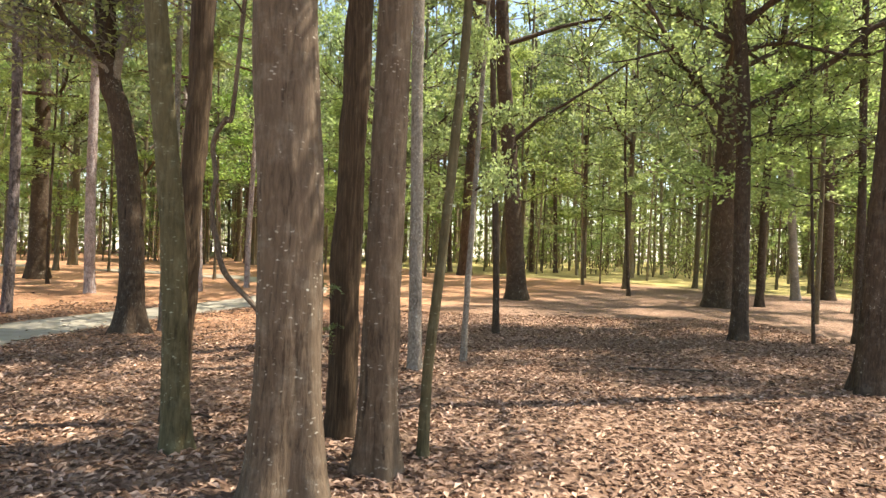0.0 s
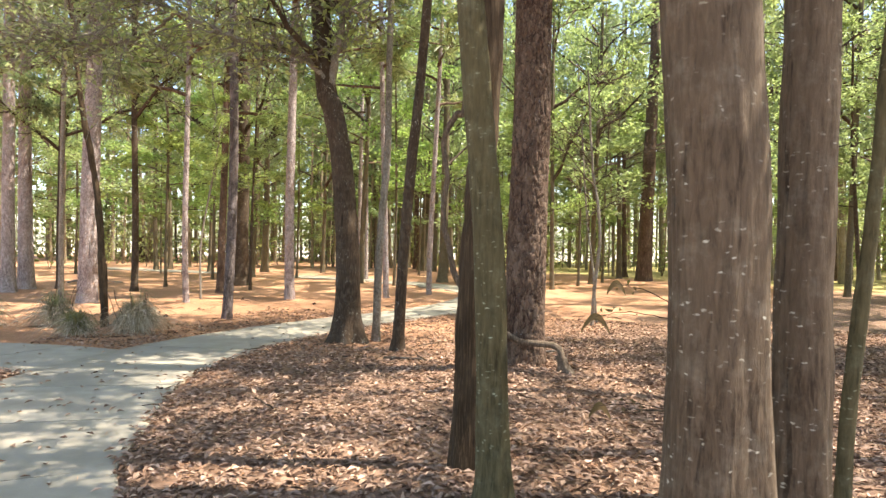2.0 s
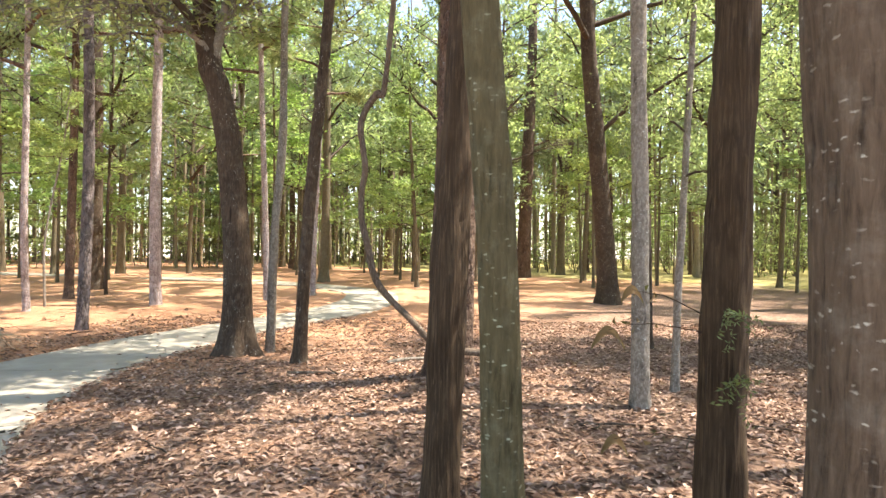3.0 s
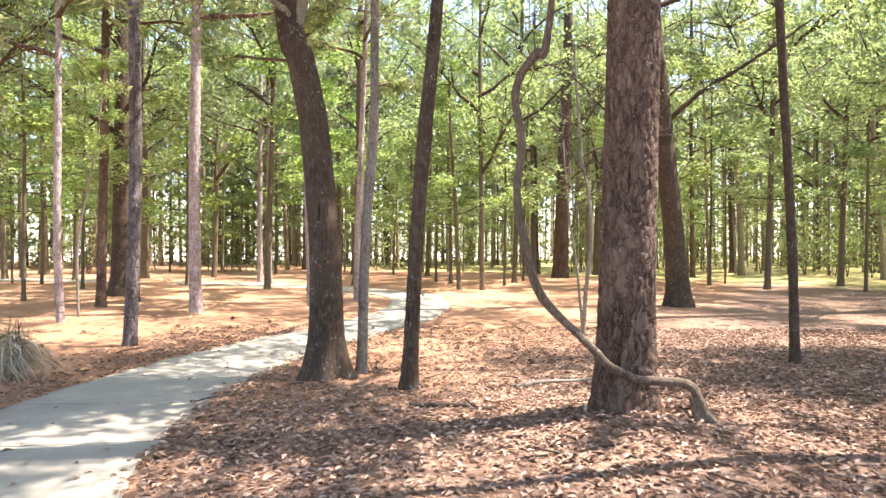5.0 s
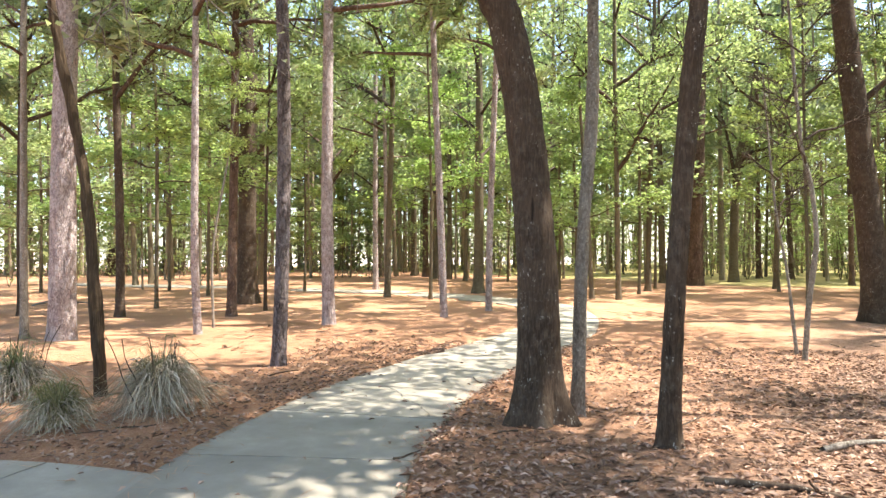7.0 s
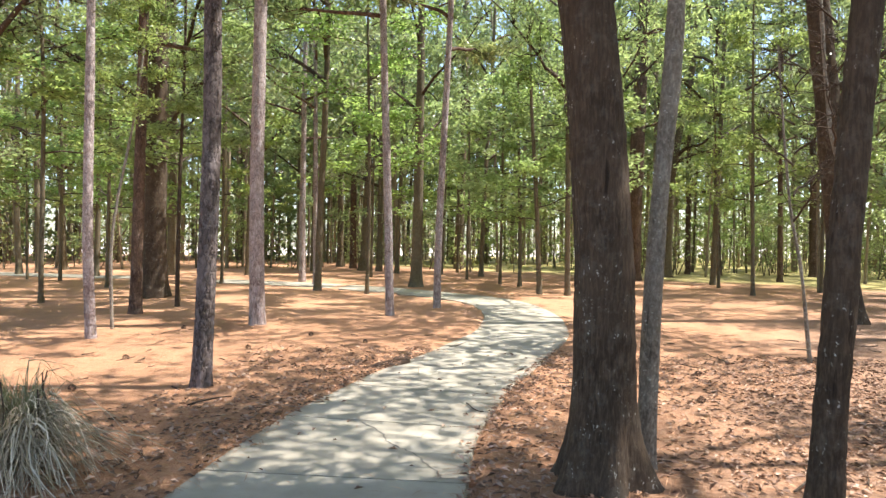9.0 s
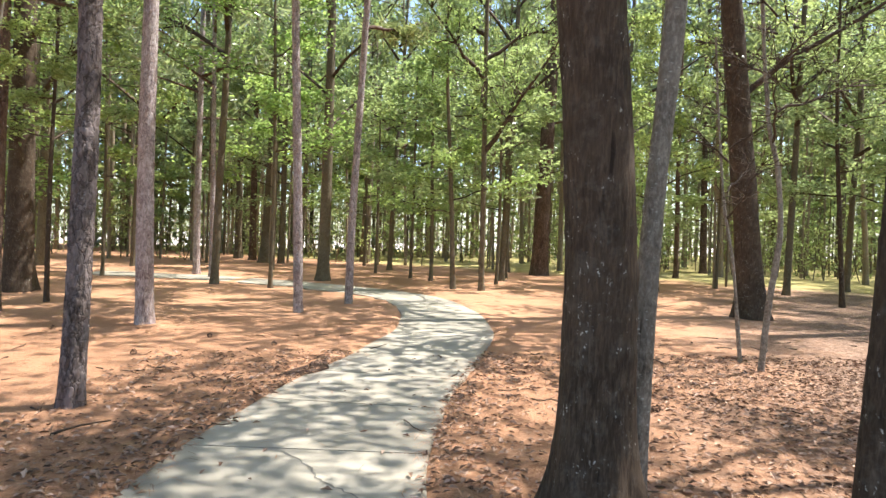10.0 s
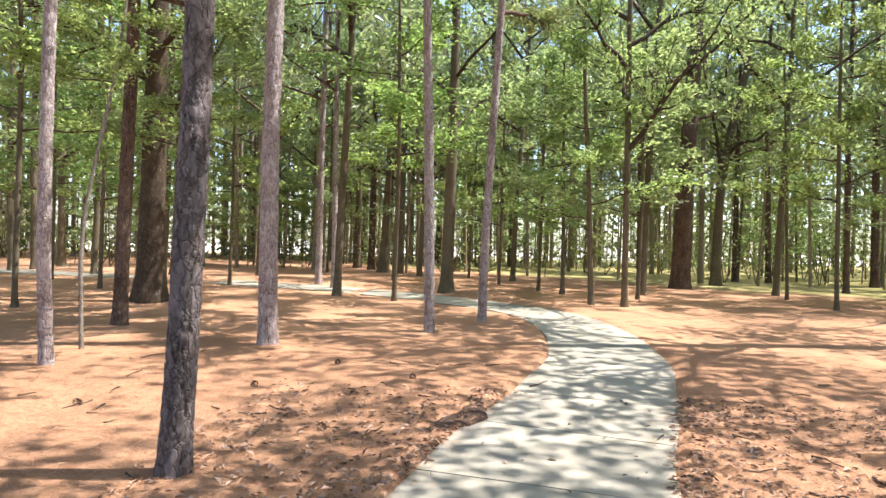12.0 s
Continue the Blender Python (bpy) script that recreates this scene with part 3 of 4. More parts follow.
# ---- the trees beside the walk ----
tree("smooth", 0.190, (-0.86, 3.52, 0), (-0.87, 3.52, 1.44), (-0.93, 3.51, 2.85), h=17, crown="canopy", base=9, near=True, flare=0.85)
tree("smooth", 0.128, (-0.40, 4.10, 0), (-0.39, 4.13, 1.45), (-0.36, 4.13, 3.11), h=16, crown="oak", base=8.5, near=True, flare=0.7, size=0.8)
cedar_a = tree("shaggy", 0.100, (-0.77, 4.85, 0), (-0.75, 4.85, 1.43), (-0.70, 4.87, 3.48), h=15, crown="pine", base=8, near=True, flare=0.4, size=0.6)
tree("mossy", 0.092, (-1.86, 4.40, 0), (-1.91, 4.38, 1.40), (-2.05, 4.32, 3.13), h=14, crown="pine", base=8, size=0.8, near=True, flare=0.85)
tree("shaggy", 0.088, (-2.18, 5.05, 0), (-2.13, 5.14, 1.45), (-2.05, 5.15, 3.22), h=15, crown="pine", base=7, near=True, flare=0.3, size=0.6)
tree("lichen", 0.088, (-0.32, 7.85, 0), (-0.34, 7.85, 1.42), (-0.40, 7.85, 4.5), h=14, crown="canopy", base=7.5, size=0.55, near=True, flare=0.4)
slim_a = tree("mossy", 0.041, (-0.11, 4.47, 0), (-0.08, 4.47, 0.6), (0.00, 4.48, 1.46), (0.06, 4.48, 2.24), (0.13, 4.48, 3.26), h=7, crown="under", base=4.5, size=0.7, near=True, flare=0.4)
tree("lichen", 0.047, (0.33, 8.80, 0), (0.37, 8.86, 0.95), (0.40, 8.86, 1.6), h=6.5, crown="under", base=2.2, size=0.38, near=True)
tree("oak", 0.068, (1.12, 12.50, 0), (1.07, 12.50, 1.42), (0.93, 12.55, 4.4), h=17, crown="canopy", base=9.5, size=1.1)
oak_m = tree("oak", 0.335, (2.80, 22.75, 0), (2.62, 22.85, 1.8), (2.30, 22.99, 5.4), (2.05, 23.05, 8.0), h=19, crown="canopy", base=8.5, size=1.6, flare=0.6)
tree("oak", 0.44, (9.79, 21.82, 0), (9.86, 21.78, 4.41), (9.94, 21.75, 10.34), h=18, crown="oak", base=5.0, size=1.25)
oak_r = tree("oak", 0.160, (6.04, 12.50, 0), (6.02, 12.50, 1.57), (5.98, 12.52, 4.32), (5.84, 12.59, 6.62), h=13, crown="oak", base=3.6, near=True)
tree("oak", 0.170, (5.08, 7.28, 0), (5.14, 7.26, 1.59), (5.28, 7.26, 4.50), h=15, crown="canopy", base=8.0, near=True, flare=0.7, size=0.58)
tree("oak", 0.143, (11.48, 22.35, 0), (11.58, 22.30, 4.52), (12.00, 22.08, 10.53), h=15, crown="oak", base=5)
tree("lichen", 0.183, (15.28, 26.70, 0), (15.09, 26.82, 2.73), (14.86, 26.95, 6.41), h=14, crown="oak", base=5)
tree("oak", 0.274, (16.98, 27.28, 0), (16.93, 27.31, 2.80), (16.83, 27.38, 10.27), h=16, crown="oak", base=5)
tree("oak", 0.081, (8.51, 12.63, 0), (8.52, 12.63, 2.12), (8.47, 12.66, 5.58), h=15, crown="canopy", base=7.5, size=0.95)
tree("oak", 0.035, (7.49, 12.40, 0), (7.42, 12.44, 1.62), (7.33, 12.50, 4.36), h=7, crown="under", base=2.6, size=0.7)
oak_c = tree("oak", 0.205, (-5.49, 10.95, 0), (-5.50, 10.92, 1.41), (-5.62, 10.90, 2.85), (-5.78, 10.89, 3.75), (-5.95, 10.87, 4.4), h=13, crown="twiggy", base=4.6, size=1.15, near=True, flare=0.95)
tree("lichen", 0.070, (-5.10, 11.30, 0), (-5.04, 11.28, 1.5), (-4.93, 11.29, 3.0), (-4.92, 11.30, 4.6), h=14, crown="canopy", base=8.0, size=1.05, near=True)
tree("oak", 0.088, (-4.36, 10.28, 0), (-4.27, 10.26, 1.37), (-4.16, 10.27, 2.85), (-4.03, 10.28, 4.2), h=14, crown="canopy", base=8.0, size=0.6, near=True, flare=0.7)
tree("pine", 0.25, (-2.21, 8.89, 0), (-2.19, 8.89, 1.57), (-2.15, 8.88, 3.41), h=20, crown="pine", base=10, size=1.2, near=True, flare=0.35)
tree("plated", 0.110, (-9.66, 13.72, 0), (-9.61, 13.76, 1.21), (-9.57, 13.78, 3.35), h=18, crown="pine", base=9, near=True, flare=0.3)
tree("palepine", 0.158, (-11.20, 19.66, 0), (-11.23, 19.65, 2.44), (-11.2, 19.66, 5.45), h=19, crown="pine", base=7.2, near=True, flare=0.25, size=1.25)
tree("palepine", 0.088, (-13.35, 17.25, 0), (-13.40, 17.21, 1.47), (-13.38, 17.22, 4.66), h=16, crown="pine", base=6.2, near=True, flare=0.2, size=1.25)
tree("lichen", 0.035, (-13.74, 18.49, 0), (-13.74, 18.49, 1.50), (-13.45, 18.70, 3.73), (-13.31, 18.80, 5.10), h=7, crown="under", base=4, size=0.6)
tree("pine", 0.135, (-14.81, 21.16, 0), (-14.77, 21.19, 2.11), (-14.72, 21.22, 4.59), h=18, crown="pine", base=6.2, size=1.25)
tree("oak", 0.36, (-16.9, 25.8, 0), (-16.88, 25.82, 2.41), (-16.85, 25.85, 6.34), h=17, crown="oak", base=5.5, size=1.2)
tree("palepine", 0.142, (-14.73, 34.72, 0), (-14.73, 34.72, 3.11), (-14.71, 34.72, 6.64), h=18, crown="pine", base=6.2, size=1.25)
tree("palepine", 0.110, (-13.61, 32.95, 0), (-13.63, 32.94, 3.00), (-13.69, 32.93, 8.45), h=18, crown="pine", base=7.2, size=1.25)
tree("palepine", 0.108, (-8.70, 22.2, 0), (-8.78, 22.19, 2.34), (-8.93, 22.17, 6.53), h=17, crown="pine", base=7.2, near=True, flare=0.2, size=1.25)
tree("faroak", 0.235, (-9.19, 32.6, 0), (-9.14, 32.6, 3.07), (-9.10, 32.6, 7.69), h=16, crown="oak", base=6)
tree("palepine", 0.106, (-7.66, 24.26, 0), (-7.62, 24.26, 1.82), (-7.40, 24.27, 7.21), h=17, crown="pine", base=7.2, near=True, flare=0.2, size=1.25)
tree("faroak", 0.30, (-13.9, 45.3, 0), (-13.8, 45.4, 2.92), (-13.7, 45.4, 5.58), h=15, crown="oak", base=5)
tree("faroak", 0.24, (-16.6, 50.2, 0), (-16.6, 50.2, 4.09), (-16.6, 50.2, 10.22), h=16, crown="oak", base=6)
tree("pine", 0.22, (-15.2, 48.0, 0), (-15.2, 48.0, 4.01), (-15.2, 48.0, 9.19), h=18, crown="pine", base=6.2, size=1.25)
tree("faroak", 0.095, (-4.26, 29.7, 0), (-4.42, 29.75, 2.95), (-4.65, 29.8, 6.54), h=9.5, crown="under", base=2.6, size=1.25)
tree("faroak", 0.105, (-3.28, 29.4, 0), (-3.31, 29.4, 3.01), (-3.38, 29.4, 8.51), h=16, crown="oak", base=4.2, size=0.95)
tree("pine", 0.44, (1.45, 39.9, 0), (1.56, 39.9, 3.88), (1.84, 39.8, 13.37), h=21, crown="pine", base=8.2, size=1.2, flare=0.35)
oak_f = tree("faroak", 0.26, (4.22, 43.25, 0), (4.34, 43.21, 4.16), (4.68, 43.09, 7.42), (5.30, 42.88, 10.62), h=15, crown="oak", base=6)
tree("faroak", 0.075, (3.93, 30.95, 0), (3.86, 30.99, 4.18), (3.79, 31.02, 9.79), h=11.5, crown="under", base=3.4, size=1.2)
tree("faroak", 0.066, (4.04, 34.69, 0), (3.91, 34.75, 3.53), (3.79, 34.81, 6.85), h=10, crown="under", base=4)
tree("faroak", 0.088, (-4.77, 33.6, 0), (-4.80, 33.6, 2.17), (-4.87, 33.6, 4.37), h=9, crown="under", base=2.4, size=1.2)
tree("pine", 0.155, (0.53, 44.12, 0), (0.43, 44.14, 2.60), (0.35, 44.16, 7.24), h=18, crown="pine", base=5.2, size=1.25)
tree("pine", 0.168, (6.81, 47.53, 0), (6.77, 47.54, 2.86), (6.75, 47.55, 9.56), h=19, crown="pine", base=7.2, size=1.25)
tree("pine", 0.223, (14.00, 46.32, 0), (13.88, 46.39, 6.20), (13.80, 46.43, 10.99), h=19, crown="pine", base=7.2, size=1.25)
tree("pine", 0.134, (9.21, 40.26, 0), (9.18, 40.27, 2.71), (9.12, 40.31, 6.73), h=18, crown="pine", base=6.2, size=1.25)
tree("lichen", 0.030, (-1.29, 16.43, 0), (-1.42, 16.52, 1.06), (-1.58, 16.63, 2.29), h=5, crown="twiggy", base=2.2, size=0.4, near=True, flare=0.2, bare=True)
tree("lichen", 0.044, (-1.41, 15.75, 0), (-1.36, 15.72, 0.51), (-1.26, 15.67, 1.56), (-1.31, 15.70, 2.45), (-1.45, 15.78, 3.35), h=6, crown="twiggy", base=3.2, size=0.5, near=True, flare=0.2, bare=True)
tree("palepine", 0.255, (-15.60, 15.84, 0), (-15.57, 15.87, 3.21), (-15.52, 15.91, 6.79), h=20, crown="pine", base=8.2, near=True, flare=0.25, size=1.25)
tree("shaggy", 0.058, (-10.67, 11.15, 0), (-10.76, 11.08, 1.79), (-10.92, 11.0, 3.14), (-11.12, 10.9, 4.46), h=8, crown="oak", base=5.2, size=0.5, near=True, flare=0.2)
tree("oak", 0.124, (-18.07, 20.62, 0), (-18.07, 20.62, 2.23), (-18.11, 20.59, 4.71), h=15, crown="oak", base=6)
tree("lichen", 0.085, (-16.64, 15.93, 0), (-16.64, 15.94, 2.04), (-16.63, 15.94, 5.07), h=12, crown="pine", base=6, size=0.7)
tree("faroak", 0.15, (-29.9, 36.5, 0), h=15, crown="oak", base=5)
tree("faroak", 0.155, (-30.2, 38.3, 0), h=15, crown="oak", base=6)
tree("faroak", 0.19, (-30.6, 40.8, 0), h=16, crown="oak", base=5)
tree("faroak", 0.36, (-28.6, 62.4, 0), h=18, crown="oak", base=6, size=1.2)
tree("pine", 0.16, (8.65, 47.30, 0), (8.49, 47.36, 4.31), (8.30, 47.44, 9.84), h=18, crown="pine", base=6.2, size=1.25)
tree("oak", 0.079, (7.87, 26.02, 0), (7.74, 26.13, 2.15), (7.58, 26.26, 5.69), h=10, crown="under", base=3.5, size=1.2)
tree("faroak", 0.157, (0.10, 41.85, 0), (0.04, 41.87, 2.10), (0.0, 41.87, 4.29), h=12, crown="under", base=3, size=1.5)
tree("faroak", 0.24, (-22.6, 37.8, 0), (-22.55, 37.8, 2.56), (-22.52, 37.8, 6.38), h=16, crown="oak", base=5)
tree("oak", 0.059, (-14.77, 23.13, 0), (-14.75, 23.14, 1.62), (-14.72, 23.16, 3.32), h=9, crown="under", base=4)
tree("palepine", 0.221, (-21.33, 18.33, 0), (-21.35, 18.30, 2.88), (-21.35, 18.31, 5.29), h=18, crown="pine", base=6.2, size=1.25)
tree("palepine", 0.259, (-22.14, 19.78, 0), (-22.19, 19.72, 3.00), (-22.21, 19.71, 5.36), h=18, crown="pine", base=6.2, size=1.25)
tree("oak", 0.110, (-21.23, 20.37, 0), (-21.25, 20.35, 1.95), (-21.22, 20.38, 6.33), h=12, crown="oak", base=5)

# the bent tree that starts beside the big pine and winds up past it
bent_tree = tree("bent", 0.043, (-1.68, 8.45, -0.03), (-1.71, 8.47, 0.17), (-1.79, 8.50, 0.27), (-1.98, 8.50, 0.29), (-2.19, 8.51, 0.30), (-2.34, 8.52, 0.36), (-2.45, 8.52, 0.42), (-2.56, 8.53, 0.54), (-2.71, 8.54, 0.69), (-2.88, 8.56, 0.85), (-3.01, 8.57, 1.00), (-3.09, 8.58, 1.19), (-3.14, 8.59, 1.44), (-3.20, 8.60, 1.66), (-3.22, 8.60, 1.89), (-3.21, 8.60, 2.07), (-3.18, 8.60, 2.30), (-3.21, 8.60, 2.53), (-3.24, 8.61, 2.76), (-3.18, 8.60, 2.96), (-3.06, 8.58, 3.13), (-2.95, 8.57, 3.37),
     h=6, crown="twiggy", base=4.6, size=0.35, near=2, flare=0.0, taper=0.45, label="thin crooked tree bent along the ground, pale lower stem")
knuckle = np.array([(0.03, -0.02, -0.10), (0.02, 0.0, -0.02), (0.0, 0.0, 0.06), (-0.02, 0.01, 0.14), (-0.05, 0.02, 0.22)])
knuckle = spline(knuckle, [6] * 4)
part("root", mesh_quads("root", *tube(knuckle, np.interp(np.linspace(0, 1, len(knuckle)), (0, 0.35, 0.6, 1), (0.10, 0.075, 0.055, 0.05)), 26, relief_for("oak", 0.06, 8.2), 0.5, 2.0), BARK["bent"]), bent_tree, "knotted woody root")


# ---- the rest of the wood, out to the far edge ----
def fill(kind, crown, count, xs, ys, r, h, base, size, clear, seed):
    """count trees with shared trunks, scattered where nothing stands."""
    rng = np.random.default_rng(seed)
    models = [tree(kind, r0, (0, 0, 0), (0.02, 0.03, 3), h=h0, crown=crown, base=b0, size=size, near=False, flare=0.3, far=True)
              for r0, h0, b0 in zip(np.linspace(*r, 3), np.linspace(*h, 3), np.linspace(*base, 3))]
    made = 0
    spots = [o.matrix_world.translation for o in scene.collection.objects if o.parent is None and o.get("category") == "tree" and o not in models]
    places = []
    for _ in range(count * 40):
        x, y = rng.uniform(*xs), rng.uniform(*ys)
        if not clear(x, y) or path_distance(np.array([x]), np.array([y]))[0] < 2.0:
            continue
        if any((s.x - x) ** 2 + (s.y - y) ** 2 < 0.9 for s in spots) or any((a - x) ** 2 + (b - y) ** 2 < 0.8 for a, b in places):
            continue
        places.append((x, y))
        m = Matrix.Translation((x, y, float(ground_z(x, y)))) @ pose(0, 0, 0, rng.normal() * 1.5, rng.normal() * 1.5, rng.uniform(0, 360)) @ Matrix.Scale(rng.uniform(0.8, 1.2), 4)
        if made < 3:
            models[made].matrix_basis = m
        else:
            copy_thing(models[made % 3], m)
        made += 1
        if made == count:
            return


seen = lambda x, y: y > 44 or (y > 33 and (x < -19 or x > 6))
middle = lambda x, y: ((x < -18 or y > 35) and x < 3 or (x > 5 and y < 36)) and x > -0.95 * y - 3
left_side = lambda x, y: seen(x, y) and (x < 1 or x > 22)
fill("farpine", "pine", 105, (-48, 48), (33, 74), (0.07, 0.16), (18, 25), (6.5, 10), 1.1, seen, 11)
fill("farpine", "pine", 120, (-30, 50), (42, 80), (0.05, 0.09), (17, 23), (6, 10), 0.9, seen, 16)
fill("faroak", "under", 48, (-48, 48), (27, 66), (0.05, 0.10), (8, 12), (2.6, 3.8), 1.5, middle, 12)
fill("faroak", "under", 30, (-40, 40), (34, 62), (0.04, 0.07), (6, 8), (1.5, 2.4), 1.3, seen, 18)
fill("faroak", "oak", 24, (-50, 50), (34, 74), (0.13, 0.26), (13, 18), (3.8, 5.8), 1.2, left_side, 13)
# unseen oaks and pines beside and behind the walk, added to shade the floor
fill("faroak", "canopy", 4, (6, 24), (-6, 12), (0.13, 0.2), (14, 17), (7.5, 9), 1.1, lambda x, y: x > 0.8 * y + 2.2 and x > 4, 14)
fill("farpine", "pine", 14, (-40, 34), (-14, 34), (0.12, 0.2), (17, 20), (8, 10), 1.15, lambda x, y: (x > 0.85 * y + 4 or x < -1.35 * y - 4 or y < -3) and abs(x) + abs(y) > 5, 15)
# an oak beside the start, beyond the view, whose crown shades the litter
tree("faroak", 0.18, (11.6, 12.4, 0), (11.6, 12.4, 3), h=17, crown="canopy", base=8, size=0.95)
# taller oaks whose crowns close the view upwards
for x, y, b0 in ((-1.6, 34.5, 6.5), (-6.5, 41.0, 6.0), (-11.5, 43.0, 6.0), (-18.8, 38.5, 5.5), (4.6, 37.0, 6.5), (-25.5, 36.0, 5.5), (-12.6, 29.6, 7.5), (9.0, 30.5, 6.0), (-20.0, 32.0, 6.0), (13.5, 33.0, 5.5), (-28.5, 27.5, 5.5), (18.5, 30.0, 5.0)):
    tree("faroak", 0.13, (x, y, 0), (x + 0.1, y, 3), h=b0 + 11.0, crown="oak", base=b0, size=1.35)
# leafy young trees at the edge of the clearing
for x, y, b0 in ((-20.5, 29.0, 2.8), (-24.5, 32.0, 3.0), (-17.8, 33.0, 3.2), (-12.2, 38.5, 3.0), (-7.2, 38.0, 2.6), (-1.0, 36.5, 3.0), (7.5, 33.0, 3.2), (12.5, 29.5, 3.0), (-26.0, 25.0, 3.0),
                 (-10.5, 28.5, 4.6), (-5.6, 35.0, 2.8), (-19.0, 23.5, 4.2), (14.0, 21.0, 3.0), (-30.0, 30.0, 3.0), (10.3, 17.0, 3.2), (-2.2, 32.4, 2.8)):
    tree("faroak", 0.07, (x, y, 0), (x + 0.05, y, 3), h=b0 + 7.0, crown="under", base=b0, size=1.5)


def build_far_woods():
    """Trunks and leaves past the trees that one could count."""
    rng = np.random.default_rng(5)
    trunks, clouds = [], []
    for _ in range(760):
        a, d = rng.uniform(-1.35, 1.35), rng.uniform(68, 130)
        belt = a < 0.12 and rng.uniform() < 0.45
        if a < 0.12:
            d = rng.uniform(62, 78) if belt else rng.uniform(150, 185)
        x, y = d * math.sin(a) - 4, d * math.cos(a)
        h, r = rng.uniform(17, 28), rng.uniform(0.08, 0.24)
        line = np.array(((x, y, -0.6), (x + rng.normal() * 0.1, y, h * 0.5), (x + rng.normal() * 0.3, y, h)))
        trunks.append(tube(line, (r, r * 0.8, r * 0.2), 6))
        k = 14 if belt else 60 if a < 0.12 else 30
        c = np.array((x, y, -0.5)) + np.abs(rng.normal(size=(k, 3))) * (0, 0, 1.3 if belt else 3.2) + rng.normal(size=(k, 3)) * (2.2, 2.2, 0)
        clouds.append(leaf_quads(c, 0.6, 0.3, 0.6, 0.15, 0.1, rng))
        k = 150
        c = np.array((x, y, 0)) + rng.normal(size=(k, 3)) * (1.7, 1.7, 0)
        c[:, 2] = rng.uniform(rng.choice((1.2, 2.5, 5.0)), h, k)
        clouds.append(leaf_quads(c, 0.68, 0.3, 0.6, 0.15, 0.1, rng))
    far = tagged(new("far_woods"), "distant pine wood with slim trunks and sunlit leaves", "woods", kind="stuff")
    part("trunks", mesh_quads("trunks", *join(trunks), BARK["farpine"]), far)
    part("leaves", mesh_quads("leaves", *join(clouds), LEAF["far"], False), far)


build_far_woods()


def build_undergrowth():
    """Thin dull shrubs and saplings under the far trees."""
    rng = np.random.default_rng(6)
    stems, clouds = [], []
    for _ in range(330):
        a, d = rng.uniform(-1.0, 0.95), rng.uniform(46, 82)
        x, y = d * math.sin(a) - 4, d * math.cos(a)
        if path_distance(np.array([x]), np.array([y]))[0] < 2.5 or (a < 0.1 and rng.uniform() < 0.15):
            continue
        z, h = float(ground_z(x, y)), rng.uniform(1.6, 5.5)
        for _ in range(2):
            aim = np.array((rng.normal() * 0.18, rng.normal() * 0.18, 1.0))
            stems.append(limb_piece((x, y, z - 0.1), aim, h, 0.03, rng, 0.2, 4, 5)[1])
        k = 130
        c = np.array((x, y, z)) + rng.normal(size=(k, 3)) * (0.75, 0.75, 0)
        c[:, 2] = z + h * rng.beta(1.7, 1.3, k) * 1.15
        clouds.append(leaf_quads(c, 0.2, 0.3, 0.55, 0.15, 0.1, rng))
    thicket = tagged(new("undergrowth"), "thin dull green shrubs below the distant trees", "shrubs", kind="stuff")
    part("stems", mesh_quads("stems", *join(stems), BARK["faroak"]), thicket)
    part("leaves", mesh_quads("leaves", *join(clouds), LEAF["twiggy"], False), thicket)


build_undergrowth()


# ---- single limbs that show against the leaves ----
def add_limb(root, pts, r, twigs, bare, seed, twig_length=0.9, leaf=None, leaves=12):
    """A limb of a tree through places in the world, with twigs, and leaves of a kind on them."""
    rng = np.random.default_rng(seed)
    o = np.array(root.matrix_world.translation)
    line = spline([np.array(p, float) - o for p in pts], [8] * (len(pts) - 1))
    line = line + np.concatenate((np.zeros((1, 3)), rng.normal(size=(len(line) - 1, 3)) * 0.012))
    t = np.linspace(0, 1, len(line))
    pieces, clouds = [tube(line, r * (1 - 0.75 * t), 10, relief_for("oak", r, seed))], []
    for _ in range(twigs):
        k = rng.integers(len(line) // 4, len(line))
        aim = (line[k] - line[k - 1]) / np.linalg.norm(line[k] - line[k - 1]) * 0.6 + rng.normal(size=3) * (0.7, 0.7, 0.6)
        aim /= np.linalg.norm(aim)
        ln = twig_length * rng.uniform(0.5, 1.2)
        a, piece = limb_piece(line[k], aim, ln, 0.010, rng, 0.5, 4, 6)
        pieces.append(piece)
        for _ in range(4 if bare else 2):
            b = aim + rng.normal(size=3) * 0.8
            b /= np.linalg.norm(b)
            c, piece = limb_piece(a[rng.integers(1, 6)], b, ln * 0.55, 0.005, rng, 0.6, 3, 5)
            pieces.append(piece)
            if leaf:
                pos = c[rng.integers(0, 5, leaves)] + rng.normal(size=(leaves, 3)) * 0.10
                clouds.append(leaf_quads(pos, 0.12, 0.5, 0.5, 0.14, 0.15, rng))
    limb = part("limb", mesh_quads("limb", *join(pieces), BARK["lichen" if bare else "oak"]), root)
    if clouds:
        part("foliage", mesh_quads("foliage", *join(clouds), LEAF[leaf], False), limb)


